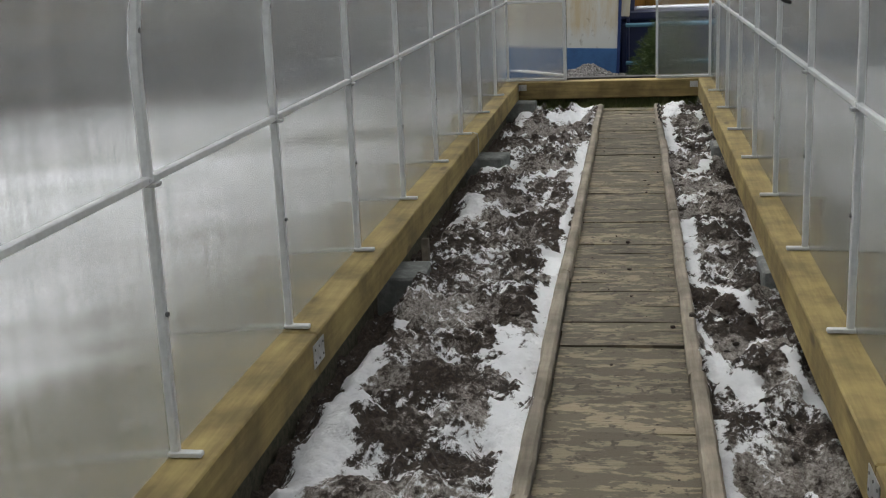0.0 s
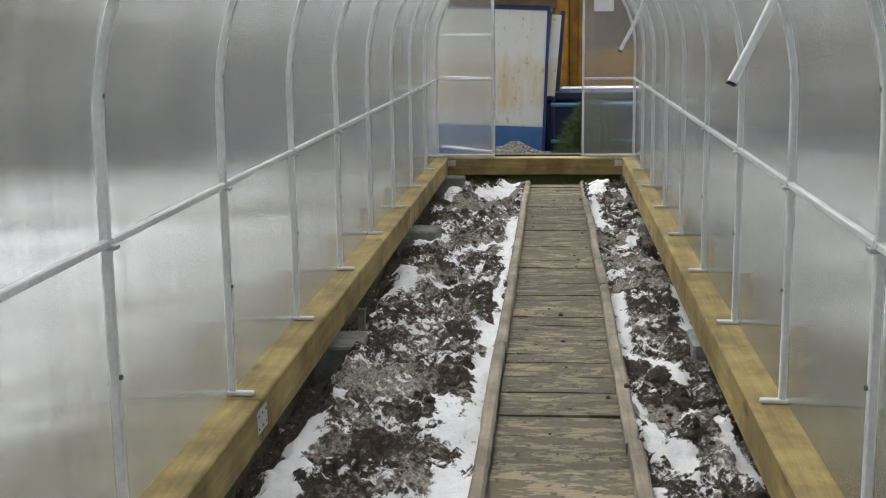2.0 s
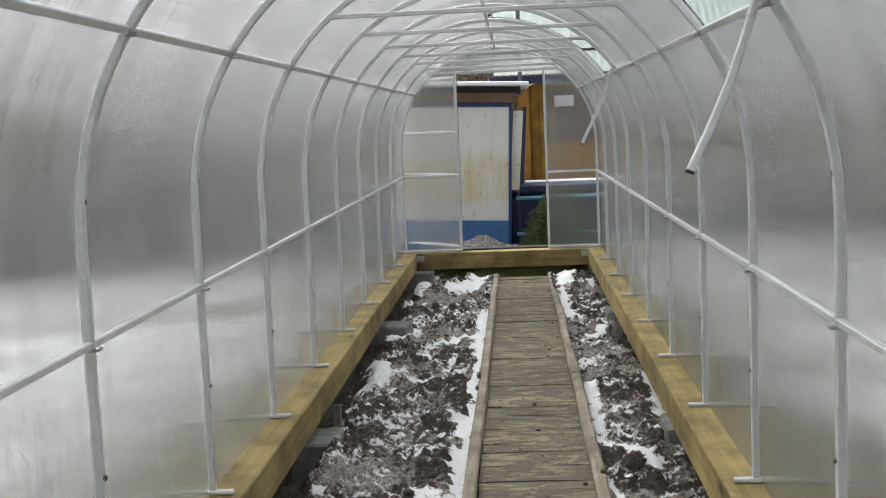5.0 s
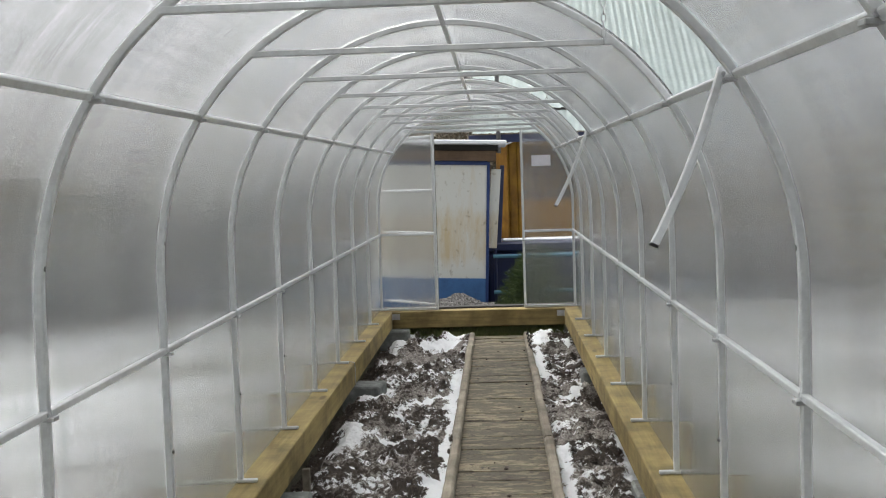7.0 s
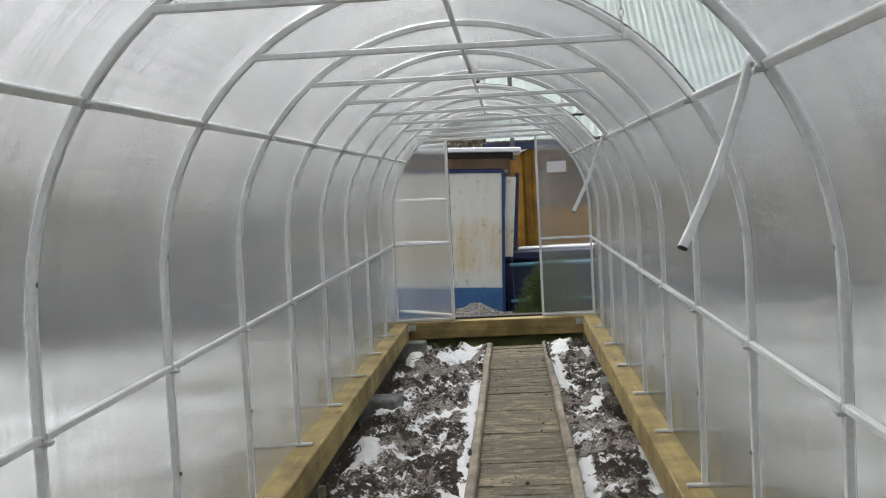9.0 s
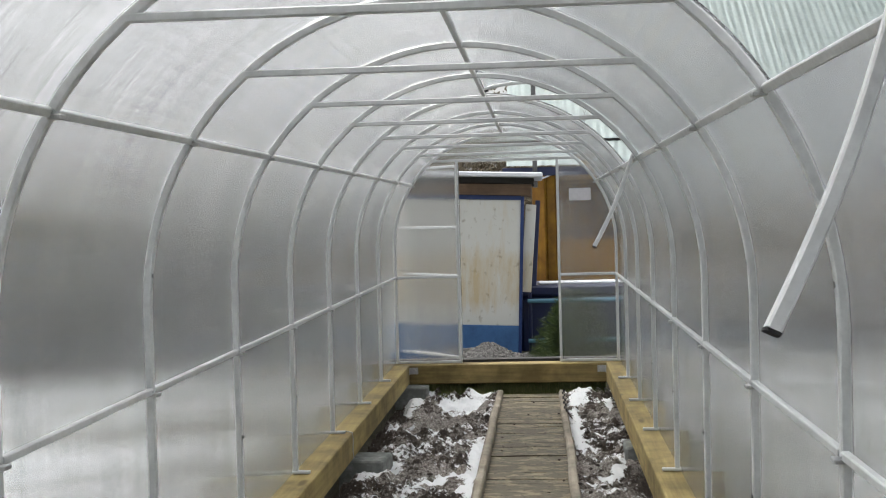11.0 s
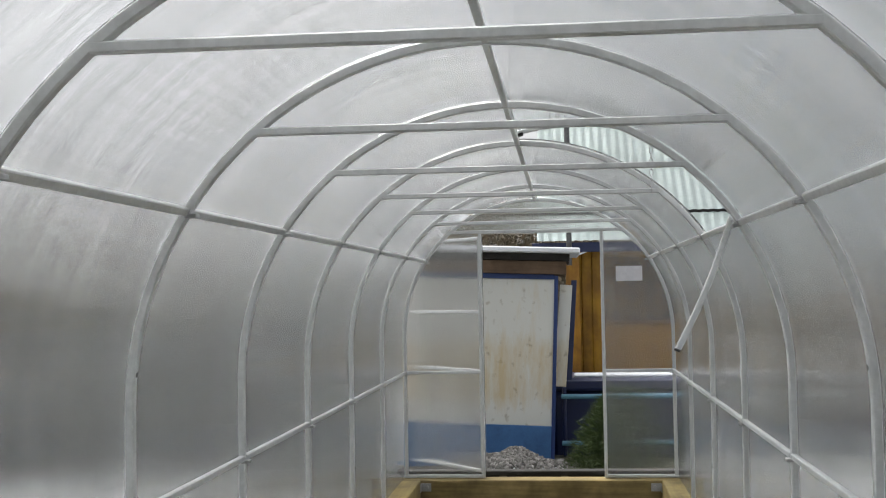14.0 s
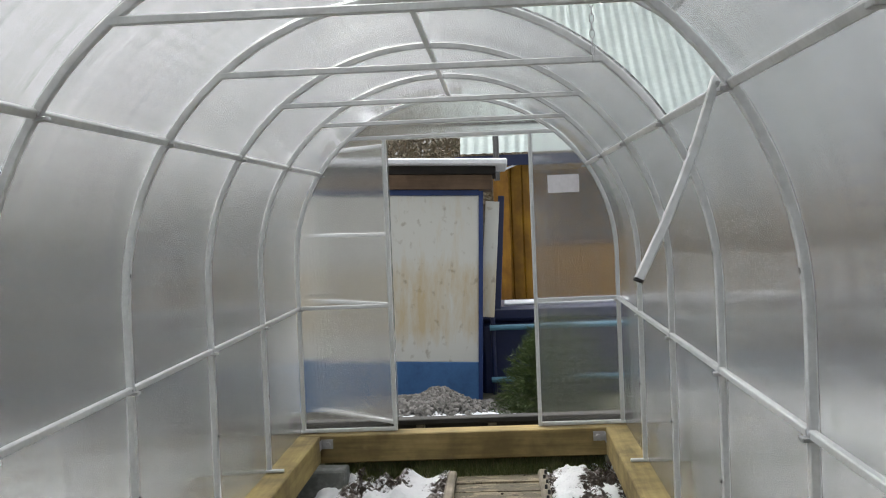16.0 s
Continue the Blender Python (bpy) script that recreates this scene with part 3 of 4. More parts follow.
def bed(name, x0, x1, side, label):
    step = 0.0135
    nx, ny = int((x1 - x0) / step), int((Y_BACK + 0.16 - -0.34) / -step)
    verts, faces, snow, frost = [], [], [], []
    for j in range(ny + 1):
        y = -0.13 + (Y_BACK + 0.12 + 0.13) * j / ny
        for i in range(nx + 1):
            x = x0 + (x1 - x0) * i / nx
            # heaps left by the spade, their crests running askew
            ridge = noise.noise(Vector((x * 2.1 - y * 0.9, y * 2.6 + x * 1.3, 6.1 + side)))
            h = 0.045 * n2(x, y, 2.2, 3.1 + side) + 0.06 * ridge + 0.04 * n2(x, y, 6.0, 8.7 + side, 5)
            clod = 0.08 * abs(n2(x, y, 7.5, 1.7, 3)) + 0.020 * abs(n2(x, y, 21.0, 4.7, 2))
            wx = x + 0.05 * n2(x, y, 5.0, 2.2) + 0.02 * n2(x, y, 16.0, 5.2)
            wy = y + 0.09 * n2(x, y, 4.0, 9.2)
            if side < 0:
                d = x - x0
                bank = smoothstep(0.06, 0.22, d + 0.07 * n2(x, y, 2.6, 5.5))
                z = -0.45 + 0.145 * bank + h * (0.4 + 0.6 * bank)
                s = lodged(wx, wy - 0.17, LODGED_LEFT)
                fr = 0.27 + 0.34 * n2(x, y * 1.5, 2.4, 7.7) - 0.9 * h
            else:
                bank = smoothstep(0.0, 0.1, x1 - x)
                # a last heap of soil against the doorway beam
                z = -0.36 + 0.045 * bank + h + 0.08 * math.exp(-((y + 0.65) / 0.3) ** 2 - ((x - 0.72) / 0.16) ** 2)
                s = lodged(wx, wy, LODGED_RIGHT)
                fr = 0.28 + 0.38 * n2(x, y * 1.5, 2.4, 17.7) - 0.9 * h
            z += clod * (1 - 0.75 * s) + 0.018 * s
            s = (0.13 if side < 0 else 0.12) + 0.60 * s + 0.36 * n2(x, y * 1.5, 3.0, 9.4) + 0.26 * n2(x, y * 1.4, 9, 3.3)
            s *= 0.3 + 0.7 * bank
            fr *= bank
            verts.append((x, y, z))
            snow.append(min(1.0, max(0.0, s)))
            frost.append(min(1.0, max(0.0, fr)))
    w = nx + 1
    for j in range(ny):
        for i in range(nx):
            a = j * w + i
            faces.append((a, a + w, a + w + 1, a + 1))
    me = bpy.data.meshes.new(name)
    me.from_pydata(verts, [], faces)
    for key, vals in (("snow", snow), ("frost", frost)):
        at = me.attributes.new(key, "FLOAT", "POINT")
        at.data.foreach_set("value", vals)
    me.polygons.foreach_set("use_smooth", [True] * len(me.polygons))
    me.materials.append(M_SOIL)
    return tagged(new(name, me), label, "soil bed", "beds", "structure")


bed("soil_bed", -1.03, PATH_L - 0.035, -1, "dark dug soil bed with frost and patches of snow")
bed("soil_bed", PATH_R + 0.03, 1.03, 1, "dark dug soil bed with frost and patches of snow")

path = thing("path", "narrow walkway of muddy weathered cross planks", "path", kind="structure")
rp = random.Random(11)


def edge_board(x, y0, y1, z_top, lean, label):
    bm = B()
    n = max(4, int(abs(y1 - y0) / 0.05))
    pts = [(x + 0.008 * noise.noise(Vector((x * 9, (y0 + (y1 - y0) * k / n) * 1.3, 2))), y0 + (y1 - y0) * k / n, z_top - 0.06 + 0.006 * noise.noise(Vector((x, (y0 + (y1 - y0) * k / n) * 2, 5)))) for k in range(n + 1)]
    sweep(bm, pts, 0.12, 0.056, (lean, 0, 1), 0.2)
    for v in bm.verts:
        v.co += Vector([0.005 * noise.noise(v.co * 13 + Vector((q * 7, 0, 0))) for q in range(3)])
    ob = solid("edge_board", bm, M_EDGE, label, "edging board", "path edging")
    return ob


for x, side in ((PATH_L - 0.018, -1), (PATH_R + 0.016, 1)):
    y = -0.42
    first = True
    while y > Y_BACK + 0.3:
        ln = 0.95 if first and side < 0 else rp.uniform(2.2, 3.2)
        y1 = max(y - ln, Y_BACK + 0.2)
        board = edge_board(x + rp.uniform(-0.006, 0.006), y, y1 + 0.006, -0.222 + rp.uniform(-0.012, 0.012), rp.uniform(-0.08, 0.08), "weathered grey board edging the plank walkway")
        if first and side > 0:
            for k in range(9):
                part("nail_hole", rod(B(), (x + 0.006 * (-1) ** k, y - 0.12 - 0.13 * k, -0.24), (x + 0.006 * (-1) ** k, y - 0.12 - 0.13 * k, -0.206), 0.008), M_RUBBER, board)
        y, first = y1, False

plank_meshes = []
for k in range(10):
    bm = box(B(), PATH_L + 0.006, PATH_R - 0.006, -0.5, 0.5, -0.03, 0.0)
    bmesh.ops.subdivide_edges(bm, edges=[e for e in bm.edges if abs(e.verts[0].co.x - e.verts[1].co.x) > 0.2], cuts=5)
    for v in bm.verts:
        v.co.z += 0.004 * noise.noise(Vector((v.co.x * 5, v.co.y * 3, k * 3.3)))
        v.co.y += 0.035 * noise.noise(Vector((v.co.x * 4, v.co.y, k * 5.1)))
    plank_meshes.append(finish(bm, "plank", M_PLANK))
y = -0.34
while y > Y_BACK + 0.2:
    w = rp.choice((0.13, 0.16, 0.19, 0.22, 0.26))
    p = new("plank", plank_meshes[rp.randrange(10)])
    p.parent = path
    p.location = (rp.uniform(-0.006, 0.006), y - w / 2, -0.272 + rp.uniform(-0.004, 0.003))
    p.rotation_euler = (rp.uniform(-0.02, 0.02), rp.uniform(-0.008, 0.008), rp.uniform(-0.012, 0.012))
    p.scale = (1, w - 0.0015, 1)
    y -= w

# ---------------------------------------------------------------- outside, beyond the door
M_BLUE = painted("blue_paint", (0.018, 0.045, 0.17), (0.012, 0.03, 0.10), 0.5, 0, 5)
M_BAND = painted("blue_band_paint", (0.055, 0.16, 0.36), (0.04, 0.11, 0.25), 0.55, 0, 5)
M_NAVY = painted("navy_plastic", (0.014, 0.022, 0.075), (0.02, 0.025, 0.06), 0.4, 0, 4)
M_EAVES = painted("dark_navy_eaves", (0.016, 0.026, 0.085), (0.012, 0.02, 0.05), 0.5, 0, 5)
M_PALEBLUE = painted("pale_blue_pipe", (0.12, 0.30, 0.42), (0.08, 0.2, 0.3), 0.5, 0, 6)
M_OCHRE = wood("ochre_painted_boards", (0.44, 0.235, 0.012), (0.31, 0.16, 0.006), 2, 0.6, 20)
M_PINE = wood("orange_pine_post", (0.46, 0.235, 0.02), (0.33, 0.16, 0.012), 2, 0.6, 24)
M_BROWN = wood("brown_fascia", (0.24, 0.15, 0.085), (0.11, 0.07, 0.045), 0, 0.75, 20)
M_SNOW = painted("settled_snow", (0.80, 0.82, 0.85), (0.72, 0.75, 0.8), 0.8, 0, 7, (0.4, 0.8), 0.4)
M_ROOF = painted("pale_corrugated_steel", (0.43, 0.50, 0.49), (0.36, 0.42, 0.41), 0.45, 0.2, 2.0)
M_DARK = painted("dark_shade_board", (0.03, 0.028, 0.026), (0.05, 0.045, 0.04), 0.8)


def rust_wall():
    m, n, l, b = material("rust_stained_white_wall", 0.6)
    v = coords(n, l, (1, 1, 0.22))
    st = noise_tex(n, l, v, 6, 7, 0.72)
    zone = n.new("ShaderNodeSeparateXYZ")
    l.new(coords(n, l), zone.inputs[0])
    zz = ramp(n, l, zone.outputs[2], [(0.05, (0.45,) * 3), (0.35, (1,) * 3), (0.8, (1,) * 3), (1.0, (0.72,) * 3)])
    f = ramp(n, l, mixc(n, l, 1.0, st, zz, "MULTIPLY"), [(0.36, (0, 0, 0)), (0.62, (1, 1, 1))])
    c = mixc(n, l, mixc(n, l, 1.0, f, (0.72, 0.72, 0.72), "MULTIPLY"), (0.66, 0.66, 0.61), (0.54, 0.40, 0.17))
    vo = noise_tex(n, l, coords(n, l, (1, 1, 0.8)), 14, 3, 0.5)
    cr = ramp(n, l, vo, [(0.60, (1, 1, 1)), (0.72, (0.55, 0.5, 0.42))])
    c = mixc(n, l, 0.7, c, cr, "MULTIPLY")
    l.new(c, b.inputs["Base Color"])
    bump(n, l, b, vo, 0.2, 0.004)
    return m


M_RUST = rust_wall()
# white shed with blue trim
YS = 2.70
shed = thing("shed", "small white shed with blue trim, rust stains and a flat roof", "shed", at=(0.0, YS, 0.0))
shed.rotation_euler = (0, radians(2.3), 0)
part("wall", box(B(), -2.2, 0.056, 0.0, 1.4, 0.06, 1.52, 0.004), M_RUST, shed, "white wall streaked with rust")
part("plinth", box(B(), -2.2, 0.058, -0.012, 1.4, GROUND - 0.1, 0.06, 0.004), M_BAND, shed, "bright blue plinth")
part("corner_trim", box(B(), 0.055, 0.092, -0.02, 0.04, GROUND - 0.05, 1.56, 0.004), M_BLUE, shed, "blue corner trim")
part("top_trim", box(B(), -2.2, 0.055, -0.02, 0.0, 1.52, 1.57, 0.004), M_BLUE, shed, "blue top trim")
part("fascia", box(B(), -2.2, 0.17, -0.06, 1.4, 1.572, 1.70, 0.004), M_BROWN, shed, "bare wooden fascia board")
part("fascia", box(B(), -2.2, 0.20, -0.04, 1.4, 1.705, 1.775, 0.004), M_DARK, shed, "dark upper board")
bm = box(B(), -2.3, 0.30, -0.25, 1.5, 1.78, 1.835, 0.012)
part("roof", bm, M_SNOW, shed, "flat roof edged in white")
sd = part("side_door", box(B(), -0.065, 0.058, -0.012, 0.012, 0.45, 1.47, 0.004), M_RUST, shed, "white side door standing ajar")
sd.location, sd.rotation_euler = (0.115, 0.09, 0), (0, radians(2.4), 0)
post = part("side_post", box(B(), -0.02, 0.035, 0.0, 0.06, 0.52, 1.52, 0.004), M_EAVES, shed, "dark blue door post")
post.location, post.rotation_euler = (0.20, 0.12, 0), (0, radians(1.6), 0)

# gravel heap
def gravel():
    bm = B()
    r = random.Random(7)
    for k in range(3000):
        a, d = r.uniform(0, 2 * math.pi), abs(r.gauss(0, 0.42))
        x, y = d * math.cos(a) * 0.85, d * math.sin(a) * 0.45
        h = 0.235 * max(0.0, 1 - (d / 1.0)) * (0.9 + 0.3 * noise.noise(Vector((x * 4, y * 4, 0))))
        s = r.uniform(0.014, 0.038)
        res = bmesh.ops.create_icosphere(bm, subdivisions=1, radius=s)
        mt = Matrix.Translation((x, y, h)) @ Euler((r.random() * 6, r.random() * 6, r.random() * 6)).to_matrix().to_4x4() @ Matrix.Diagonal((1, r.uniform(0.6, 1), r.uniform(0.5, 0.8), 1))
        for v in res["verts"]:
            v.co = mt @ (v.co * r.uniform(0.8, 1.15))
    m, n, l, b = material("grey_gravel", 0.85)
    geo = n.new("ShaderNodeNewGeometry")
    c = ramp(n, l, geo.outputs["Random Per Island"], [(0.0, (0.10, 0.096, 0.088)), (0.6, (0.18, 0.172, 0.16)), (1.0, (0.28, 0.268, 0.25))])
    l.new(c, b.inputs["Base Color"])
    ob = solid("gravel_heap", bm, m, "heap of pale grey crushed stone beside the shed", "gravel", kind="stuff")
    ob.location = (-0.34, 2.2, GROUND + 0.02)


gravel()

# thin snow lying in front of the heap
def snow_patch():
    bm = B()
    n, m = 40, 10
    grid = []
    for j in range(m + 1):
        row = []
        for i in range(n + 1):
            u, v = i / n, j / m
            edge = min(1.0, 4 * min(u, 1 - u, v, 1 - v))
            row.append(bm.verts.new((-0.95 + 1.5 * u + 0.05 * noise.noise(Vector((u * 9, v * 5, 1))), 1.74 + 0.42 * v + 0.10 * noise.noise(Vector((u * 8, v * 4, 7))), GROUND + 0.005 + 0.075 * edge + 0.03 * noise.noise(Vector((u * 12, v * 6, 3))))))
        grid.append(row)
    for r, q in zip(grid, grid[1:]):
        for i in range(n):
            bm.faces.new((r[i], r[i + 1], q[i + 1], q[i]))
    return solid("snow_patch", bm, M_SNOW, "thin patch of old snow at the foot of the gravel", "snow", kind="structure", smooth=True)


snow_patch()

# dark blue tank with two pale pipes and snow on its lid
tank = thing("water_tank", "dark blue water tank with snow lying on its lid", "tank", at=(0.0, 3.35, -0.07))
bm = box(B(), 0.06, 4.0, 0.0, 0.9, GROUND, 0.42, 0.05)
part("body", bm, M_NAVY, tank)
part("rim", box(B(), 0.05, 4.03, -0.03, 0.93, 0.42, 0.555, 0.03), M_NAVY, tank)
bm = box(B(), 0.30, 3.96, 0.12, 0.5, 0.556, 0.578, 0.008)
part("snow_cap", bm, M_SNOW, tank, "thin cap of snow")
rail = thing("pipe_rail", "pair of pale blue pipes running in front of the tank", "pipe", at=(0.0, 3.22, 0.0))
for z in (0.305, -0.175):
    part("pipe", rod(B(), (0.16, 0, z), (3.3, 0, z), 0.026, 10), M_PALEBLUE, rail)
for x in (0.19, 1.7, 3.2):
    part("post", rod(B(), (x, 0.03, GROUND), (x, 0.03, 0.40), 0.022, 10), M_NAVY, rail)

# low dark kerb board outside the door
kerb = thing("kerb_board", "weathered dark board lying on short posts outside the door", "board", at=(0, 0.55, 0))
part("board", box(B(), -1.6, 1.7, -0.06, 0.06, -0.09, -0.05, 0.006), M_DARK, kerb)
# dark strip added to close the gap between board and ground
part("dark_infill", box(B(), -1.6, 1.7, 0.035, 0.058, GROUND - 0.04, -0.092, 0.004), M_DARK, kerb)
for x in (-1.2, -0.32, 0.18, 0.9, 1.5):
    part("post", box(B(), x - 0.03, x + 0.03, -0.03, 0.03, GROUND, -0.091, 0.004), M_EDGE, kerb)

# ochre house with corrugated roof
YH = 5.0
cottage = thing("house", "ochre timber house with blue eaves and a pale corrugated roof", "house", at=(0, YH, 0))
for k in range(34):
    x = 0.30 + k * 0.125
    part("wall_board", box(B(), x, x + 0.12, 0.30, 0.36, GROUND, 1.93, 0.008), M_OCHRE, cottage)
part("corner_post", box(B(), 0.235, 0.40, 0.14, 0.29, GROUND, 1.93, 0.008), M_PINE, cottage, "orange pine corner post")
part("wall", box(B(), 0.31, 6.0, 0.37, 6.0, GROUND, 1.93), M_OCHRE, cottage)
part("eaves_board", box(B(), -0.16, 6.0, 0.05, 0.09, 1.86, 1.975, 0.004), M_EAVES, cottage, "dark blue eaves board")


# brown panel and two dark ones added where the wall is dark grey
M_WALLDARK = painted("dark_wall_panel", (0.03, 0.034, 0.036), (0.05, 0.052, 0.05), 0.12)
wall_panel = part("wall_panel", box(B(), 0.78, 2.3, 0.26, 0.295, 0.98, 1.80, 0.004), M_BROWN, cottage, "brown panel added on the dark part of the wall")
for k in range(2):
    part("pane", box(B(), 0.83 + 0.74 * k, 1.51 + 0.74 * k, 0.250, 0.262, 1.03, 1.75), M_WALLDARK, wall_panel, "dark panel added on the wall")


def corrugated(x0, x1, y0, z0, run, slope, pitch=0.11, amp=0.0035):
    bm = B()
    n = int((x1 - x0) / pitch * 6)
    rows = []
    for v in range(2):
        rows.append([bm.verts.new((x0 + (x1 - x0) * k / n, y0 + v * run * math.cos(slope), z0 + v * run * math.sin(slope) + amp * math.sin(2 * math.pi * k / 6.0))) for k in range(n + 1)])
    for k in range(n):
        bm.faces.new((rows[0][k], rows[0][k + 1], rows[1][k + 1], rows[1][k]))
    bmesh.ops.solidify(bm, geom=list(bm.faces), thickness=0.004)
    return bm


SL = radians(40)
part("roof_sheet", corrugated(-0.10, 6.2, 0.0, 1.995, 0.62, SL), M_ROOF, cottage, "pale corrugated steel sheet")
part("roof_sheet", corrugated(-0.10, 6.2, 0.40, 2.36, 5.2, SL), M_ROOF, cottage, "pale corrugated steel sheet")
# dark strip standing in for the shade where the upper sheet overlaps
part("lap_shade", corrugated(-0.10, 6.2, 0.392, 2.325, 0.035, radians(88)), M_DARK, cottage, "dark strip standing in for shade under the upper sheet")
part("chimney_pipe", rod(B(), (0.28, -0.1, 1.7), (0.28, -0.1, 3.45), 0.032, 10), M_DARKSTEEL, cottage, "dull grey stove pipe")
part("porch_brace", sweep(B(), [(0.32, -0.05, 1.80), (0.62, 0.2, 1.92)], 0.02, 0.02, (0, 1, 0)), M_SNOW, cottage, "white diagonal brace")


# young pine beside the doorway
def pine():
    t = thing("young_pine", "bushy young pine tree standing outside the door", "tree", at=(0.68, 1.6, GROUND))
    r = random.Random(3)
    trunk = B()
    sweep(trunk, [(0.01 * math.sin(k), 0.01 * math.cos(k * 1.7), 0.1 * k) for k in range(9)], 0.03, 0.03, (0, 1, 0), 0.3)
    part("trunk", trunk, M_BROWN, t, "thin brown trunk")
    verts, faces = [], []
    for k in range(1350):
        z = r.uniform(0.03, 0.80)
        reach = 0.52 * (1 - (z / 0.92) ** 1.6) * r.uniform(0.35, 1.0) + 0.03
        a = r.uniform(0, 2 * math.pi)
        tip = Vector((reach * math.cos(a), reach * math.sin(a), z + r.uniform(0, 0.10)))
        d = (tip - Vector((0, 0, z - 0.08))).normalized()
        for q in range(26):
            base = tip - d * r.uniform(0, 0.10)
            w = Vector((r.gauss(0, 1), r.gauss(0, 1), r.gauss(0.4, 1))).normalized()
            nd = (d * 0.8 + w * 0.7).normalized() * r.uniform(0.04, 0.075)
            side = nd.cross(Vector((r.random(), r.random(), r.random()))).normalized() * 0.0032
            i0 = len(verts)
            verts += [base - side, base + side, base + nd]
            faces.append((i0, i0 + 1, i0 + 2))
    me = bpy.data.meshes.new("crown")
    me.from_pydata([tuple(v) for v in verts], [], faces)
    m, n, l, b = material("pine_needles", 0.6)
    geo = n.new("ShaderNodeNewGeometry")
    c = ramp(n, l, geo.outputs["Random Per Island"], [(0.0, (0.04, 0.075, 0.02)), (0.7, (0.085, 0.13, 0.04)), (1.0, (0.16, 0.19, 0.07))])
    l.new(c, b.inputs["Base Color"])
    me.materials.append(m)
    o = new("crown", me)
    o.parent = t
    tagged(o, "dense green needles")


pine()

# ---------------------------------------------------------------- far surroundings seen through the sheets
M_FENCE = wood("grey_fence_boards", (0.22, 0.205, 0.19), (0.12, 0.11, 0.10), 2, 0.85, 18, 0.2)
M_WOODS = painted("winter_woods", (0.26, 0.21, 0.15), (0.16, 0.15, 0.105), 0.9, 0, 1.2, (0.35, 0.65), 0.5)


def fence(x, y, length, h, turn, label):
    t = thing("fence", label, "fence", at=(x, y, GROUND))
    t.rotation_euler = (0, 0, turn)
    me = finish(box(B(), -0.012, 0.012, -0.072, 0.072, 0.02, h, 0.004), "fence_board", M_FENCE)
    for k in range(int(length / 0.155)):
        o = new("fence_board", me)
        o.parent, o.location = t, (0, k * 0.155 + 0.07, random.Random(k).uniform(-0.03, 0.03))
    part("fence_rail", box(B(), 0.013, 0.05, 0, length, h * 0.75, h * 0.75 + 0.08, 0.004), M_FENCE, t)


fence(-8.0, -16, 17.0, 1.25, 0.0, "grey weathered board fence along the snowy yard")
fence(-1.95, 1.0, 6.0, 1.95, math.pi / 2, "grey weathered board fence beside the shed")
fence(6.0, -16, 19.0, 1.6, 0.0, "grey weathered board fence beyond the greenhouse")


def woods(x0, y0, x1, y1, h, seed, count=5200, size=1.0):
    """A far bank of leafless winter trees, many small clumps."""
    r = random.Random(seed)
    verts, faces = [], []
    for k in range(count):
        u = r.random()
        x, y = x0 + (x1 - x0) * u + r.gauss(0, 1.2), y0 + (y1 - y0) * u + r.gauss(0, 1.2)
        top = h * (0.75 + 0.4 * noise.noise(Vector((x * 0.3, y * 0.3, seed))))
        c = Vector((x, y, GROUND + r.uniform(0, 1) ** 0.8 * top))
        s = r.uniform(0.12, 0.34) * size
        i0 = len(verts)
        q = Euler((r.random() * 6, r.random() * 6, r.random() * 6)).to_matrix()
        verts += [tuple(c + q @ Vector(p) * s) for p in ((-1, 0, 0), (1, 0.2, 0), (0.2, 1, 0.3), (0, 0.4, 0.9))]
        faces += [(i0, i0 + 1, i0 + 2), (i0, i0 + 1, i0 + 3), (i0 + 1, i0 + 2, i0 + 3), (i0, i0 + 2, i0 + 3)]
    me = bpy.data.meshes.new("far_woods")
    me.from_pydata(verts, [], faces)
    me.materials.append(M_WOODS)
    tagged(new("far_woods", me), "bank of brown leafless bushes and trees", "woods", kind="stuff")


woods(-16, -20, -14, 14, 4.6, 2)
woods(-13, 13, 3, 15, 5.5, 5, 80000, 0.22)
woods(13, -20, 14, 8, 3.6, 8)


# mossy grass under the doorway beam
def grass_strip():
    r = random.Random(21)
    verts, faces = [], []
    for k in range(15000):
        x, y = r.uniform(-0.88, 0.88), r.uniform(-0.36, -0.12)
        z = -0.335 + 0.55 * (y + 0.36)
        a = r.uniform(0, 2 * math.pi)
        h = r.uniform(0.03, 0.10)
        dx, dy = 0.005 * math.cos(a), 0.005 * math.sin(a)
        lx, ly = r.gauss(0, 0.02), r.gauss(-0.01, 0.02)
        i0 = len(verts)
        verts += [(x - dx, y - dy, z), (x + dx, y + dy, z), (x + lx, y + ly, z + h)]
        faces.append((i0, i0 + 1, i0 + 2))
    me = bpy.data.meshes.new("grass")
    me.from_pydata(verts, [], faces)
    m, n, l, b = material("winter_grass", 0.7)
    geo = n.new("ShaderNodeNewGeometry")
    c = ramp(n, l, geo.outputs["Random Per Island"], [(0.0, (0.07, 0.09, 0.025)), (0.7, (0.13, 0.16, 0.05)), (1.0, (0.25, 0.23, 0.10))])
    l.new(c, b.inputs["Base Color"])
    me.materials.append(m)
    tagged(new("grass", me), "mossy green winter grass under the doorway beam", "grass", kind="stuff")


grass_strip()


# loose clods of soil on the beds and crumbs on the planks
M_CLOD = painted("loose_soil", (0.045, 0.034, 0.027), (0.095, 0.075, 0.058), 0.95, 0, 40, (0.4, 0.7), 0.6)


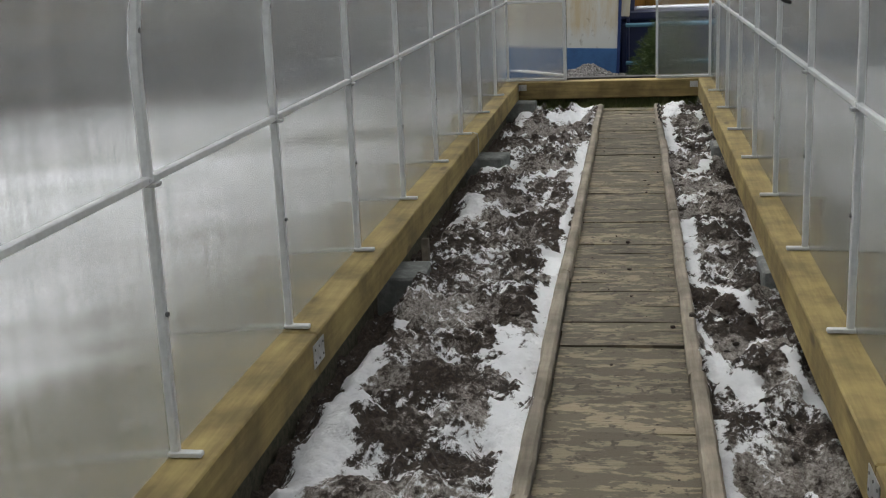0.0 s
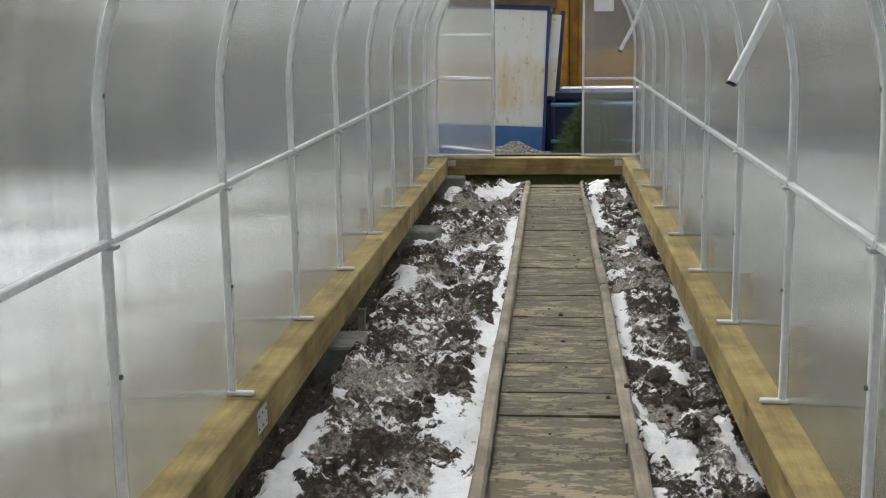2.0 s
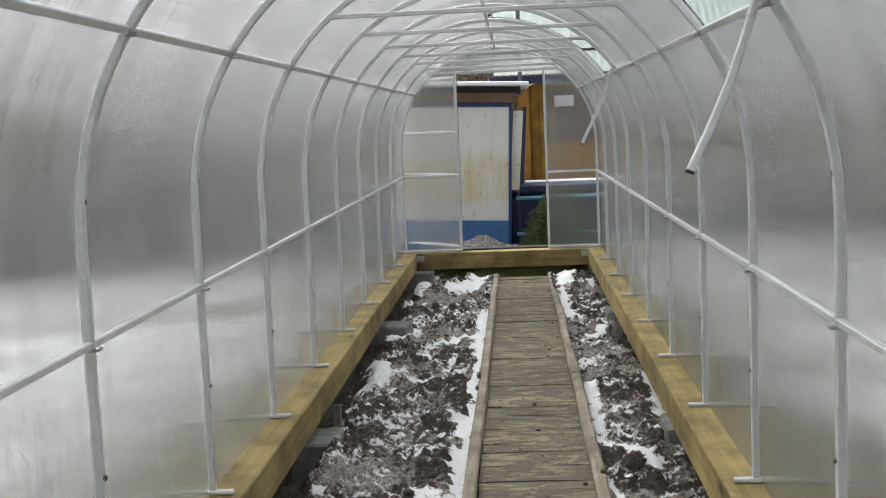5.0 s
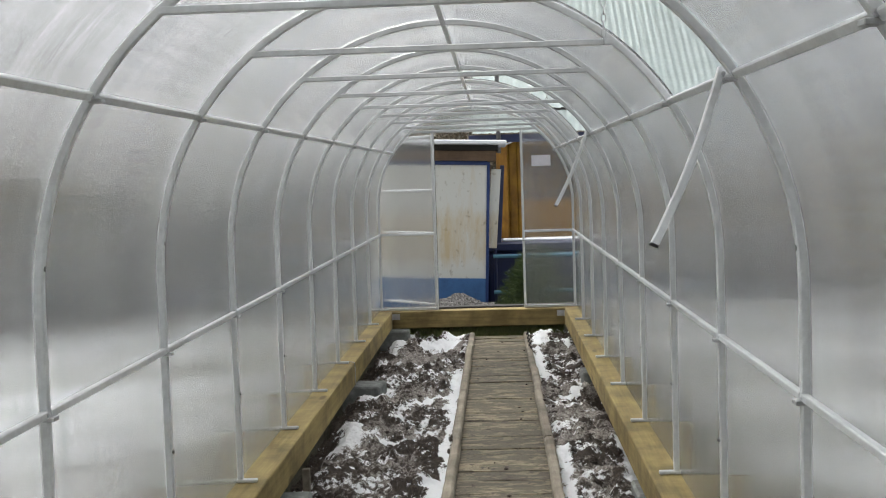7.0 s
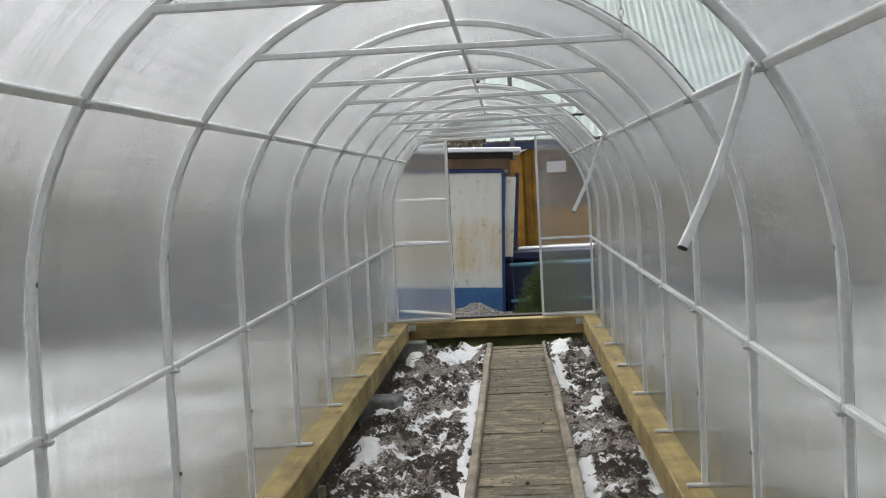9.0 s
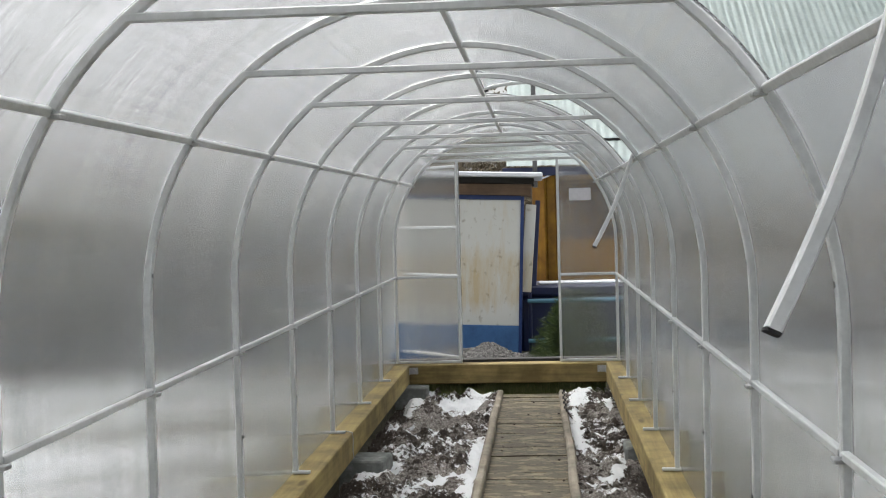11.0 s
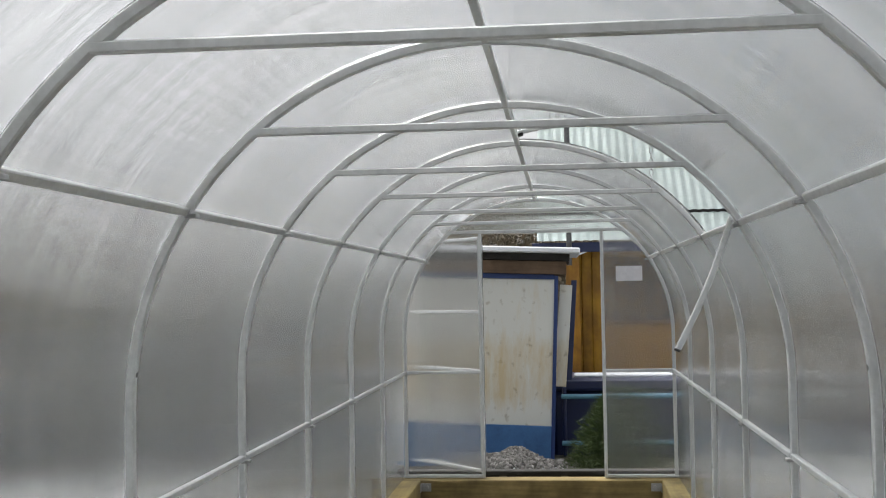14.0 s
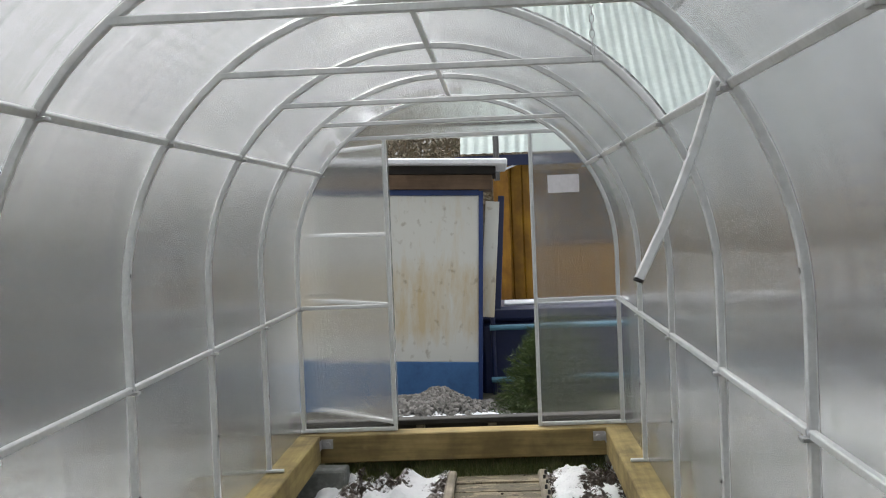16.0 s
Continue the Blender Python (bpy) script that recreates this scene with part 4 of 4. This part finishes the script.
def clods(name, count, x0, x1, z0, s0, s1, seed, label, category):
    r = random.Random(seed)
    tpl = B()
    bmesh.ops.create_icosphere(tpl, subdivisions=1, radius=1.0)
    tv = [v.co.copy() for v in tpl.verts]
    tf = [[v.index for v in f.verts] for f in tpl.faces]
    tpl.free()
    verts, faces = [], []
    for k in range(count):
        x, y = r.uniform(x0, x1), r.uniform(-11.5, -0.35)
        s = s0 + (s1 - s0) * r.random() ** 3
        q = Euler((r.random() * 6, r.random() * 6, r.random() * 6)).to_matrix()
        c = Vector((x, y, z0 + s * 0.35))
        sx = Vector((r.uniform(0.7, 1.3), r.uniform(0.7, 1.3), r.uniform(0.4, 0.8))) * s
        i0 = len(verts)
        for v in tv:
            u = q @ v * (1 + 0.35 * noise.noise(v * 1.7 + Vector((k * 3.1, 0, 0))))
            verts.append((c.x + u.x * sx.x, c.y + u.y * sx.y, c.z + u.z * sx.z))
        faces += [[i0 + j for j in f] for f in tf]
    me = bpy.data.meshes.new(name)
    me.from_pydata(verts, [], faces)
    me.materials.append(M_CLOD)
    tagged(new(name, me), label, category, kind="stuff")


clods("soil_crumbs", 90, PATH_L + 0.02, PATH_R - 0.02, -0.270, 0.003, 0.014, 31, "dark crumbs of soil scattered on the planks", "soil")


def bed_clods():
    """Clods that rest on the beds' own surface."""
    r = random.Random(5)
    for bed_ob in [o for o in scene.objects if o.name.startswith("soil_bed")]:
        src = bed_ob.data.vertices
        cover = bed_ob.data.attributes["snow"].data
        tpl = B()
        bmesh.ops.create_icosphere(tpl, subdivisions=1, radius=1.0)
        tv = [v.co.copy() for v in tpl.verts]
        tf = [[v.index for v in f.verts] for f in tpl.faces]
        tpl.free()
        verts, faces = [], []
        for k in range(1300):
            pick = r.randrange(len(src))
            p = src[pick].co
            if p.y < -11.8 or cover[pick].value > 0.22:
                continue
            s = 0.005 + 0.019 * r.random() ** 3
            q = Euler((r.random() * 6, r.random() * 6, r.random() * 6)).to_matrix()
            sx = Vector((r.uniform(0.7, 1.4), r.uniform(0.7, 1.4), r.uniform(0.5, 0.9))) * s
            i0 = len(verts)
            for v in tv:
                u = q @ v * (1 + 0.4 * noise.noise(v * 1.9 + Vector((k * 3.1, 0, 0))))
                verts.append((p.x + u.x * sx.x, p.y + u.y * sx.y, p.z + 0.2 * s + u.z * sx.z))
            faces += [[i0 + j for j in f] for f in tf]
        me = bpy.data.meshes.new("soil_clods")
        me.from_pydata(verts, [], faces)
        me.materials.append(M_CLOD)
        tagged(new("soil_clods", me), "loose dark clods lying on the dug bed", "soil", kind="stuff")


bed_clods()

# thin wire looped over the side beam
bm = B()
yw = -3.66
sweep(bm, [(-0.99, yw, 0.012), (-0.93, yw - 0.01, 0.014), (-0.893, yw - 0.02, 0.006), (-0.886, yw - 0.02, -0.04), (-0.888, yw - 0.03, -0.10), (-0.885, yw - 0.02, -0.16)], 0.006, 0.006, (0, 1, 0), 0.3)
solid("wire", bm, M_GALV, "bent grey wire looped over the side beam", "wire")
# wooden stake beside the side beam
solid("stake", box(B(), -0.885, -0.845, -6.24, -6.20, -0.5, -0.175, 0.004), M_EDGE, "short wooden stake driven in beside the beam", "stake")
